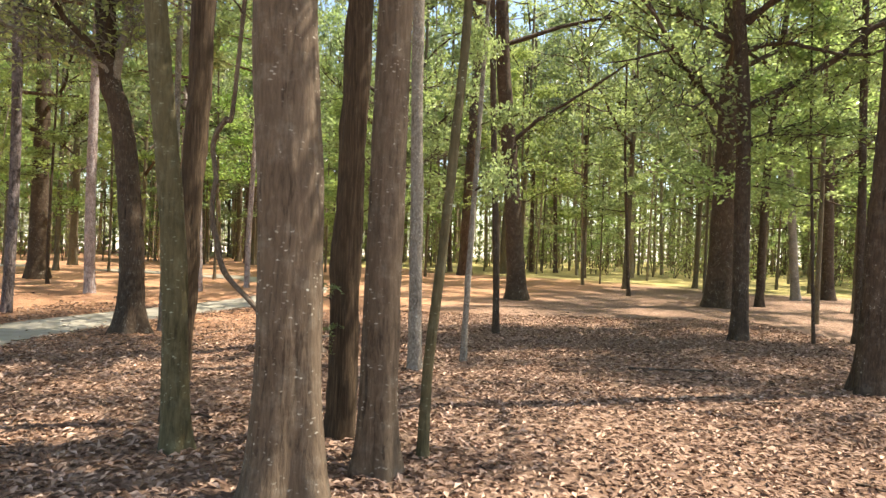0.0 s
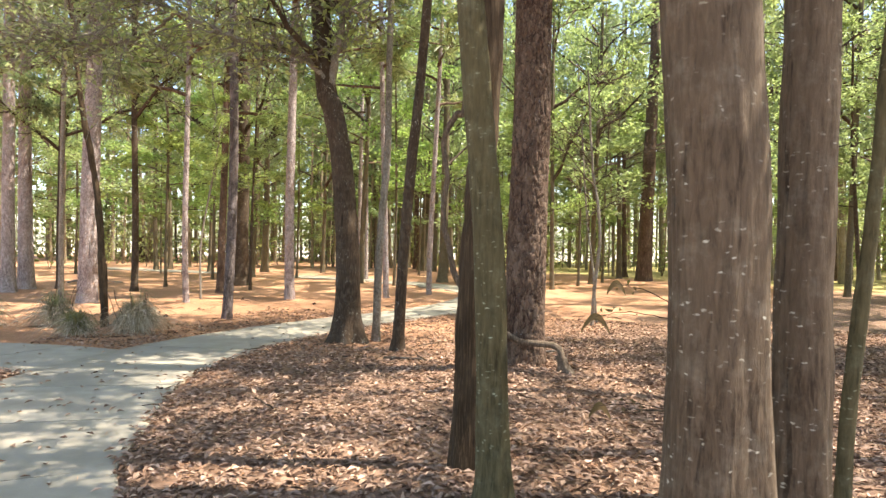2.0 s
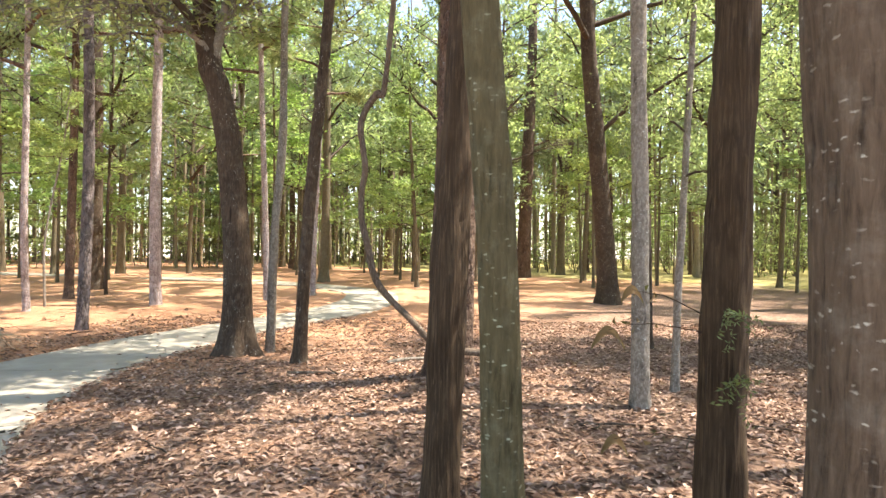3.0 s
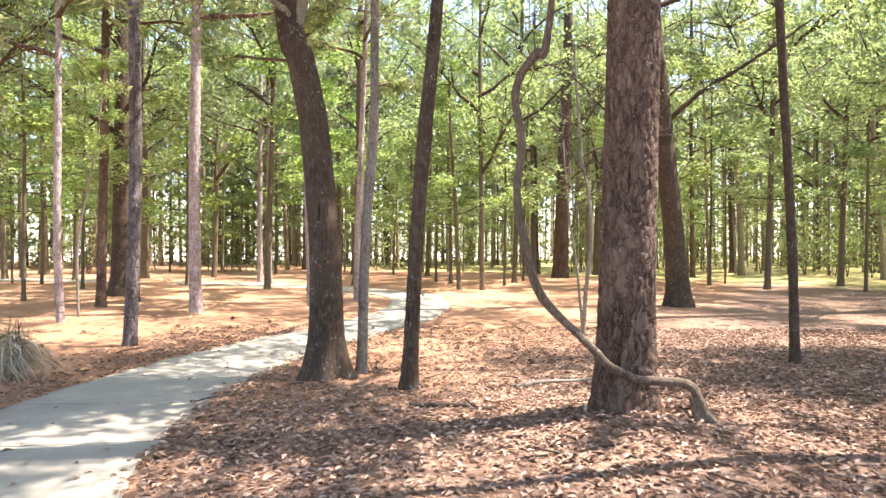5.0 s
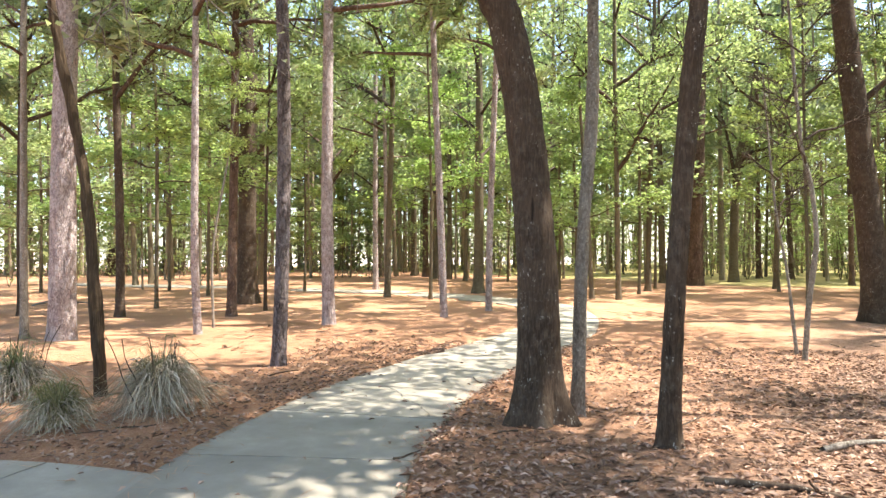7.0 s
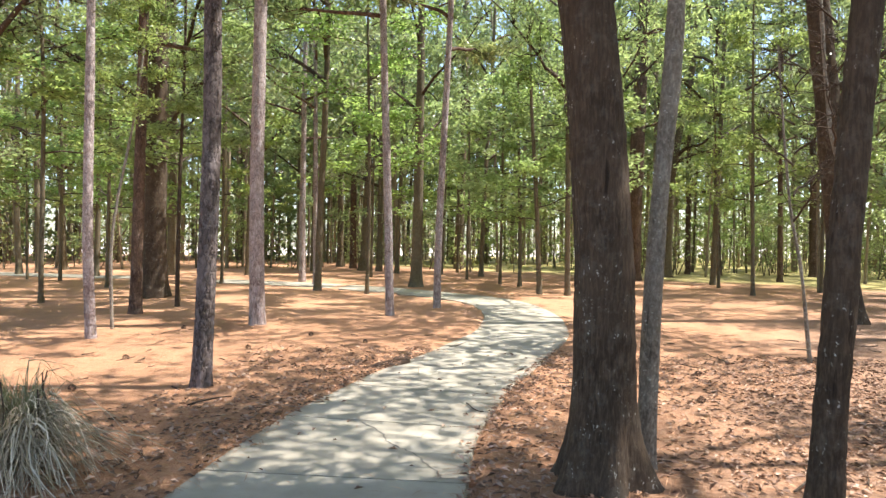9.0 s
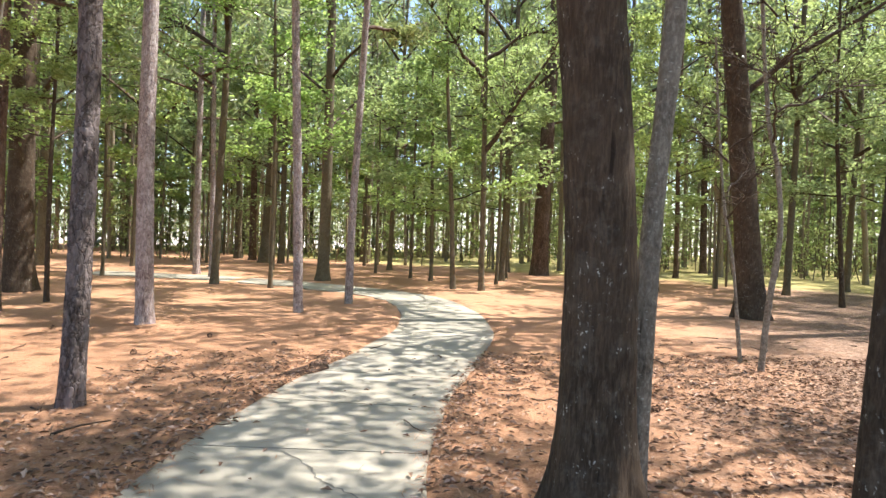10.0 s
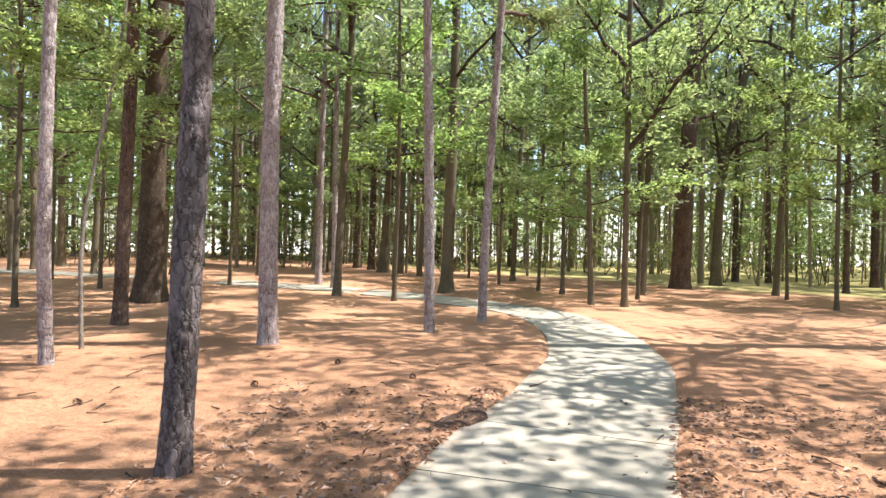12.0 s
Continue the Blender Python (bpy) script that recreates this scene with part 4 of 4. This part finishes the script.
add_limb(oak_c, [(-5.78, 10.89, 3.75), (-5.96, 10.74, 4.36), (-6.45, 10.52, 4.70), (-7.23, 10.17, 4.87), (-8.07, 9.78, 5.23), (-8.95, 9.40, 5.6)], 0.068, 60, True, 3, 1.3, "twiggy", 5)
add_limb(oak_c, [(-5.86, 10.88, 4.1), (-5.72, 10.8, 4.7), (-5.55, 10.7, 5.4), (-5.6, 10.5, 6.4)], 0.085, 44, True, 4, 1.2, "twiggy", 5)
add_limb(oak_c, [(-8.07, 9.78, 5.23), (-8.8, 9.9, 4.95), (-9.7, 9.8, 4.8), (-10.6, 9.6, 5.0)], 0.03, 60, True, 5, 1.3, "twiggy", 5)
add_limb(oak_r, [(5.98, 12.5, 5.55), (6.3, 12.4, 5.66), (6.7, 12.17, 5.62), (7.3, 11.88, 5.38), (7.9, 11.6, 5.3), (8.6, 11.4, 5.6)], 0.06, 16, False, 6, 1.0, "oak", 14)
add_limb(oak_r, [(5.9, 12.5, 6.2), (6.32, 12.35, 6.43), (6.9, 12.1, 6.7), (7.6, 11.9, 7.2)], 0.05, 12, False, 7, 1.0, "oak", 14)
add_limb(oak_r, [(6.0, 12.5, 4.6), (5.4, 12.2, 4.75), (4.6, 11.9, 4.7), (3.8, 11.7, 4.9)], 0.03, 20, False, 8, 1.0, "oak", 16)
add_limb(oak_r, [(6.0, 12.5, 3.8), (6.7, 12.0, 3.9), (7.4, 11.6, 3.7)], 0.022, 14, False, 9, 0.9, "oak", 16)
add_limb(oak_m, [(2.32, 22.98, 5.2), (3.3, 22.75, 6.1), (4.31, 22.65, 6.75), (5.49, 22.5, 7.5), (6.5, 22.3, 8.2)], 0.085, 14, False, 10, 1.6, "oak", 12)
add_limb(oak_f, [(4.36, 43.2, 4.4), (4.5, 43.15, 6.2), (5.2, 42.9, 7.0), (6.0, 42.7, 7.2), (6.8, 42.5, 8.4)], 0.16, 10, False, 11, 1.4, "oak", 10)
add_limb(oak_f, [(4.36, 43.2, 5.2), (4.06, 43.3, 7.45), (3.4, 43.5, 10.8)], 0.13, 8, False, 12, 1.4, "oak", 10)


# ---- fallen branches, the arched root, tufts of grass ----
def fallen_branch(pts, r, label, seed, kind="lichen"):
    rng = np.random.default_rng(seed)
    P = [np.array((x, y, float(ground_z(x, y)) + z)) for x, y, z in pts]
    o = P[0].copy()
    line = spline([p - o for p in P], [10] * (len(P) - 1))
    t = np.linspace(0, 1, len(line))
    pieces = [tube(line, r * (1 - 0.6 * t), 12, relief_for(kind, r, seed))]
    for k in (len(line) // 3, len(line) * 2 // 3):
        aim = rng.normal(size=3) * (1, 1, 0.25)
        pieces.append(limb_piece(line[k], aim / np.linalg.norm(aim), 0.22, r * 0.4, rng)[1])
    ob = new("fallen_branch", mesh_quads("fallen_branch", *join(pieces), BARK[kind]))
    ob.location = o
    return tagged(ob, label, "branch", "fallen branches")


fallen_branch([(-3.12, 10.35, 0.03), (-2.8, 10.52, 0.06), (-2.4, 10.68, 0.05), (-1.95, 10.9, 0.06)], 0.028, "thin grey fallen branch lying on leaf litter", 21)
fallen_branch([(-4.25, 9.35, 0.03), (-3.75, 9.25, 0.05), (-3.35, 9.05, 0.03)], 0.03, "short brown fallen branch on sunlit litter", 22, "oak")
# thin dark strip running left from the big pine's foot
fallen_branch([(-2.3, 7.9, 0.02), (-2.75, 7.72, 0.03), (-3.3, 7.62, 0.02)], 0.012, "thin dark line on the ground beside the big pine", 23, "oak")
fallen_branch([(-1.1, 7.1, 0.02), (-0.75, 7.05, 0.06), (-0.4, 7.1, 0.04)], 0.012, "thin curled dry twig on the litter", 26, "oak")


def grass_tuft(x, y, dead, green, high, wide, label, seed, stalks=0):
    """A dome of long dry blades that hang from a raised heart to the ground, with green ones standing out of it."""
    rng = np.random.default_rng(seed)
    root = tagged(new("grass_clump"), label, "grass", "clumps beside the path")
    root.location = (x, y, float(ground_z(x, y)))

    def blades(count, hang, w):
        a = rng.uniform(0, 2 * math.pi, count)
        d = np.stack((np.cos(a), np.sin(a), 0 * a), 1)
        side = np.stack((-d[:, 1], d[:, 0], 0 * a), 1)
        t = np.linspace(0, 1, 7)
        start = rng.uniform(0.0, 0.28, count) * wide
        reach = rng.uniform(0.1, 0.85, count) * wide * np.where(rng.uniform(size=count) < 0.16, 1.9, 1.0) * (1.0 if hang else 0.4)
        z0 = rng.uniform(0.10, 0.55, count) * high * (1.0 if hang else 0.6)
        rise = rng.uniform(0.02, 0.45, count) * high * (1.0 if hang else 1.9)
        fall = (z0 + rise) * rng.uniform(0.75, 1.05, count) if hang else rise * rng.uniform(0.1, 0.8, count)
        out = start[:, None] + reach[:, None] * t ** 0.9
        z = z0[:, None] + rise[:, None] * np.sin(np.minimum(t * 2.6, 1.57)) - fall[:, None] * t ** 2.2
        sway = rng.normal(size=count)[:, None] * 0.42 * wide * t ** 1.3 + rng.normal(size=count)[:, None] * 0.10 * wide * np.sin(t * 5.0 + rng.uniform(0, 6, count)[:, None]) * t
        mid = d[:, None, :] * out[..., None] + side[:, None, :] * sway[..., None]
        mid[..., 2] = np.maximum(z, 0.012)
        tilt = side + np.stack((0 * a, 0 * a, rng.normal(size=count) * 0.6), 1)
        ww = (w * rng.uniform(0.6, 1.3, count))[:, None] * (1 - t * 0.8)
        off = tilt[:, None, :] * ww[..., None]
        v = np.stack((mid - off, mid + off), 2).reshape(-1, 3)
        k = (np.arange(count)[:, None] * 14 + np.arange(6)[None, :] * 2).ravel()[:, None]
        return v, np.concatenate((k, k + 1, k + 3, k + 2), 1)

    part("dry_grass", mesh_quads("dry_grass", *blades(dead, True, 0.0055), LEAF["drygrass"]), root, "pale dry hanging blades")
    part("green_grass", mesh_quads("green_grass", *blades(green, False, 0.0045), LEAF["grass"]), root, "green upright blades")
    if stalks:
        pieces = []
        for _ in range(stalks):
            aim = np.array((rng.normal() * 0.22, rng.normal() * 0.22, 1.0))
            pieces.append(limb_piece(rng.normal(size=3) * (0.1, 0.1, 0), aim, high * rng.uniform(0.8, 1.25), 0.004, rng, 0.3, 5, 7)[1])
        part("stalk", mesh_quads("stalk", *join(pieces), BARK["oak"]), root, "thin brown twiggy stalks")


grass_tuft(-9.5, 10.62, 1250, 240, 0.78, 0.56, "arching clump of pale dry grass with green tips", 31, 7)
grass_tuft(-9.95, 9.72, 420, 620, 0.5, 0.44, "low bushy clump of dull green grass", 32)
grass_tuft(-11.45, 10.75, 600, 260, 0.75, 0.55, "mixed clump of dry and green grass", 33, 4)
grass_tuft(-12.3, 10.0, 450, 260, 0.7, 0.5, "mixed clump of dry and green grass", 34, 3)


def fern_sprig(root, at, seed):
    """A tuft of small feathery fronds on a trunk."""
    rng = np.random.default_rng(seed)
    o = np.array(root.matrix_world.translation)
    clouds = []
    for _ in range(6):
        d = rng.normal(size=3) * (1, 0.5, 0.8) + (0.0, -0.8, 0.1)
        d /= np.linalg.norm(d)
        t = rng.uniform(0.1, 1, 22)[:, None]
        pos = np.array(at) - o + d * t * 0.15 - np.array((0, 0, 0.09)) * t ** 2
        clouds.append(leaf_quads(pos, 0.03, 0.3, 0.3, 0.1, 0.1, rng))
    part("fern", mesh_quads("fern", *join(clouds), LEAF["canopy"], False), root, "small dark green fern tuft")


fern_sprig(cedar_a, (-0.80, 4.58, 1.15), 41)
fern_sprig(cedar_a, (-0.82, 4.6, 0.85), 42)


def dead_sprig(root, base, tip, seed, length):
    """A thin twig off a trunk with one curled, hanging dead leaf and a few small ones."""
    rng = np.random.default_rng(seed)
    o = np.array(root.matrix_world.translation)
    a, b = np.array(base) - o, np.array(tip) - o
    t = np.linspace(0, 1, 12)[:, None]
    line = a + (b - a) * t + np.array((0, 0, 0.03)) * np.sin(math.pi * t) + rng.normal(size=(12, 3)) * 0.004
    sprig = part("twig", mesh_quads("twig", *tube(line, np.linspace(0.004, 0.0015, 12), 6), BARK["oak"]), root, "thin dry twig")
    u, w = np.meshgrid(np.linspace(-1, 1, 13), np.linspace(-1, 1, 5), indexing="ij")
    half = 0.026 * (1 - 0.75 * u ** 4)
    v = np.stack((length * 0.5 * u, 0.6 * w * half, 0.8 * w * half - length * 0.55 * np.abs(u) ** 1.8 - 0.012 * (1 - w ** 2)), -1).reshape(-1, 3) + line[-1]
    i, j = np.meshgrid(np.arange(12), np.arange(4), indexing="ij")
    q = np.stack((i * 5 + j, i * 5 + j + 1, (i + 1) * 5 + j + 1, (i + 1) * 5 + j), -1).reshape(-1, 4)
    small = leaf_quads(line[rng.integers(5, 12, 7)] + rng.normal(size=(7, 3)) * 0.02, 0.05, 0.3, 0.45, 0.2, 0.5, rng)
    part("leaf", mesh_quads("leaf", *join([(v, q), small]), LEAF["dead"]), sprig, "curled brown dead leaf")


dead_sprig(cedar_a, (-0.86, 4.84, 1.04), (-1.33, 4.87, 1.05), 43, 0.17)
dead_sprig(cedar_a, (-0.86, 4.84, 1.12), (-1.20, 4.88, 1.24), 44, 0.11)
dead_sprig(cedar_a, (-0.87, 4.84, 0.50), (-1.28, 4.86, 0.50), 45, 0.13)


def washout():
    """A low lip of bare soil under matted straw at the path's edge, coloured dark as a shaded hollow."""
    rng = np.random.default_rng(51)
    th = np.linspace(0, 2 * math.pi, 40, endpoint=False)
    rows = []
    for k, (f, z) in enumerate(((1.0, -0.03), (0.97, 0.012), (0.85, 0.025), (0.6, 0.028), (0.3, 0.02), (0.02, 0.015))):
        r = f * (1 + 0.12 * np.sin(3 * th + 1) + 0.08 * np.sin(8 * th))
        rows.append(np.column_stack((0.55 * r * np.cos(th), 0.19 * r * np.sin(th) + 0.05 * np.cos(2 * th), z + 0.008 * rng.normal(size=40) * (k > 0))))
    v = np.concatenate(rows)
    i, j = np.meshgrid(np.arange(5), np.arange(40), indexing="ij")
    q = np.stack((i * 40 + j, i * 40 + (j + 1) % 40, (i + 1) * 40 + (j + 1) % 40, (i + 1) * 40 + j), -1).reshape(-1, 4)
    ob = new("soil_lip", mesh_quads("soil_lip", v, q, M_HOLLOW_SOIL))
    ob.matrix_world = pose(-7.66, 15.72, float(ground_z(-7.66, 15.72)), 0, 0, 68)
    tagged(ob, "washed-out soil hollow at the edge of the path, shade put into its colour", "soil", kind="structure")


washout()


# ---- fallen leaves and pine straw ----
def scatter(count, near_x, near_y, rng, pull=1.0):
    x = rng.uniform(*near_x, count)
    y = near_y[0] + (near_y[1] - near_y[0]) * rng.uniform(0, 1, count) ** pull
    return x, y


def floor_z(x, y):
    """Height of the ground's sheet at places, by its own grid."""
    i = np.clip(np.searchsorted(gy, y) - 1, 0, len(gy) - 2)
    j = np.clip(np.searchsorted(gx, x) - 1, 0, len(gx) - 2)
    u, w = (x - gx[j]) / (gx[j + 1] - gx[j]), (y - gy[i]) / (gy[i + 1] - gy[i])
    z = (GZ[i, j] * (1 - u) + GZ[i, j + 1] * u) * (1 - w) + (GZ[i + 1, j] * (1 - u) + GZ[i + 1, j + 1] * u) * w
    return np.maximum(z, ground_z(x, y) + 0.010 - 0.03 * (path_distance(x, y) > HALF + 0.1))


def zone(x, y):
    """0 on straw, 1 on leaf litter."""
    p = np.stack((x, y, 0 * x), 1)
    return np.clip((x - 0.62 * y + 6.0 * fbm(p * 0.5 + 3, 3) + 10.5) / 4.0, 0, 1)


def build_litter():
    rng = np.random.default_rng(61)
    x, y = scatter(165000, (-10.0, 8.5), (0.6, 17), rng, 1.35)
    keep = rng.uniform(size=len(x)) < 0.22 + 0.78 * zone(x, y)
    off = path_distance(x, y) - HALF
    keep |= (off < 1.0) & (rng.uniform(size=len(x)) < 0.75 * (1 - np.abs(off) / 1.0))
    keep &= (off > -0.06 * rng.uniform(size=len(x))) | (rng.uniform(size=len(x)) < 0.022)
    x, y = x[keep], y[keep]
    clump = fbm(np.stack((x, y, 0 * x), 1) * 1.3, 2)
    keep = rng.uniform(size=len(x)) < 0.35 + 1.0 * clump
    x, y = x[keep], y[keep]
    pos = np.stack((x, y, floor_z(x, y) + rng.uniform(0.002, 0.022, len(x))), 1)
    v, q = leaf_quads(pos, 0.072, 0.84, 0.44, 0.16, 0.02, rng)
    ob = new("fallen_leaves", mesh_quads("fallen_leaves", v, q, LEAF["litter"], False))
    tagged(ob, "brown curled fallen leaves covering the forest floor", "leaf litter", kind="stuff")


def build_straw():
    rng = np.random.default_rng(62)
    x, y = scatter(130000, (-14, -1.0), (4, 21), rng, 1.1)
    keep = rng.uniform(size=len(x)) < 1.05 - 0.8 * zone(x, y)
    off = path_distance(x, y) - HALF
    keep &= (off > -0.30 * rng.uniform(size=len(x)) ** 2 * fbm(np.stack((x, y, 0 * x), 1) * 2.2, 2) * 1.6) | (rng.uniform(size=len(x)) < 0.008)
    x, y = x[keep], y[keep]
    pos = np.stack((x, y, floor_z(x, y) + rng.uniform(0.003, 0.02, len(x))), 1)
    v, q = leaf_quads(pos, 0.15, 0.95, 0.028, 0.03, 0.0, rng)
    ob = new("pine_straw", mesh_quads("pine_straw", v, q, LEAF["straw"], False))
    tagged(ob, "orange fallen pine needles matted beside the footpath", "pine straw", kind="stuff")


build_litter()
build_straw()


def path_crack():
    """A thin dark winding strip laid across two slabs."""
    line = spline([(-7.46, 12.36), (-7.22, 12.05), (-7.1, 11.75), (-6.85, 11.45), (-6.66, 11.1), (-6.6, 10.92)], [8] * 5)
    rng = np.random.default_rng(71)
    d = np.gradient(line, axis=0)
    n = np.stack((-d[:, 1], d[:, 0]), 1) / np.hypot(*d.T)[:, None]
    line = line + n * rng.normal(size=(len(line), 1)) * 0.012
    w = 0.008 * (0.5 + rng.uniform(size=(len(line), 1)))
    a, b = line - n * w, line + n * w
    v = np.stack((np.column_stack((a, ground_z(*a.T) + 0.012)), np.column_stack((b, ground_z(*b.T) + 0.012))), 1).reshape(-1, 3)
    k = np.arange(len(line) - 1)[:, None] * 2
    ob = new("path_crack", mesh_quads("path_crack", v, np.concatenate((k, k + 1, k + 3, k + 2), 1), M_DARK_LINE))
    tagged(ob, "dark winding line across the concrete path", "crack", kind="structure")


path_crack()


# ---- small things: a stump, brushwood, twigs and cones on the straw ----
def tree_stump(x, y, r, high):
    th = np.linspace(0, 1, 26)
    line = np.stack((0.05 * np.sin(3 * th), 0 * th, th * high), 1)
    v, q = tube(line, r * (1 - 0.25 * th), 28, relief_for("shaggy", r, 5.1), 0.5, 3)
    ring = v.reshape(26, 28, 3)
    a = np.linspace(0, 2 * math.pi, 28, endpoint=False)
    ring[-1, :, 2] += 0.14 * high * (np.sin(3 * a) + 0.6 * np.sin(7 * a + 1))
    lid = ring[-1] * (0.25, 0.25, 1) - (0, 0, 0.18 * high)
    v = np.concatenate((v, lid))
    k, b = 25 * 28, 26 * 28
    j = np.arange(28)
    q = np.concatenate((q, np.stack((k + j, k + (j + 1) % 28, b + (j + 1) % 28, b + j), 1)))
    ob = new("tree_stump", mesh_quads("tree_stump", v, q, BARK["shaggy"]))
    ob.location = (x, y, float(ground_z(x, y)) - 0.06)
    tagged(ob, "dark broken tree stump with a ragged top", "stump")


tree_stump(-41.4, 48.6, 0.48, 2.3)
fallen_branch([(-24.4, 24.1, 0.03), (-23.7, 24.3, 0.15), (-22.9, 24.2, 0.12), (-22.0, 24.5, 0.05)], 0.05, "pale grey dead branch lying on pine straw", 27, "lichen")
fallen_branch([(-24.0, 23.5, 0.03), (-23.2, 23.4, 0.22), (-22.6, 23.8, 0.3)], 0.04, "pale grey dead branch lying on pine straw", 28, "lichen")
fallen_branch([(2.6, 8.6, 0.02), (3.2, 8.4, 0.05), (3.9, 8.5, 0.03)], 0.018, "thin brown fallen branch on leaf litter", 29, "oak")


def build_twigs():
    """Short twigs strewn over the straw and the litter."""
    rng = np.random.default_rng(81)
    pieces = []
    for _ in range(420):
        x, y = rng.uniform(-13, 5), rng.uniform(2, 19)
        if path_distance(np.array([x]), np.array([y]))[0] < HALF * rng.uniform(0.6, 1.1):
            continue
        a = rng.uniform(0, 6.283)
        z = float(floor_z(np.array([x]), np.array([y]))[0]) + 0.012
        pieces.append(limb_piece((x, y, z), (math.cos(a), math.sin(a), rng.normal() * 0.05), rng.uniform(0.1, 0.45), rng.uniform(0.003, 0.008), rng, 0.3, 4, 5)[1])
    ob = new("fallen_twigs", mesh_quads("fallen_twigs", *join(pieces), BARK["oak"]))
    tagged(ob, "thin brown twigs strewn over straw and leaves", "twigs", kind="stuff")


build_twigs()


def pine_cone(x, y, seed):
    """A small cone: overlapping scales wound round a core."""
    rng = np.random.default_rng(seed)
    clouds = []
    for k in range(70):
        t, a = k / 70, k * 2.4
        r = 0.028 * math.sin(math.pi * (0.12 + 0.8 * t))
        clouds.append((np.array((r * math.cos(a), r * math.sin(a), 0.085 * t - 0.04)), np.array((math.cos(a), math.sin(a), 0.5))))
    pos, aim = np.array([c[0] for c in clouds]), np.array([c[1] for c in clouds])
    v, q = leaf_quads(pos, 0.022, 0.0, 0.8, 0.2, 0.0, rng, aim * 4)
    ob = new("pine_cone", mesh_quads("pine_cone", v, q, BARK["pine"], False))
    ob.matrix_world = pose(x, y, float(floor_z(np.array([x]), np.array([y]))[0]) + 0.03, 90, 0, rng.uniform(0, 360))
    tagged(ob, "brown open pine cone lying on orange straw", "pine cone", "fallen cones")


for k, (x, y) in enumerate(((-10.2, 16.6), (-8.9, 14.9), (-11.6, 15.4), (-9.6, 18.2), (-12.4, 18.8), (-8.4, 17.4), (-10.9, 13.2), (-3.9, 13.6), (-2.8, 12.1), (-3.4, 15.2))):
    pine_cone(x, y, 90 + k)
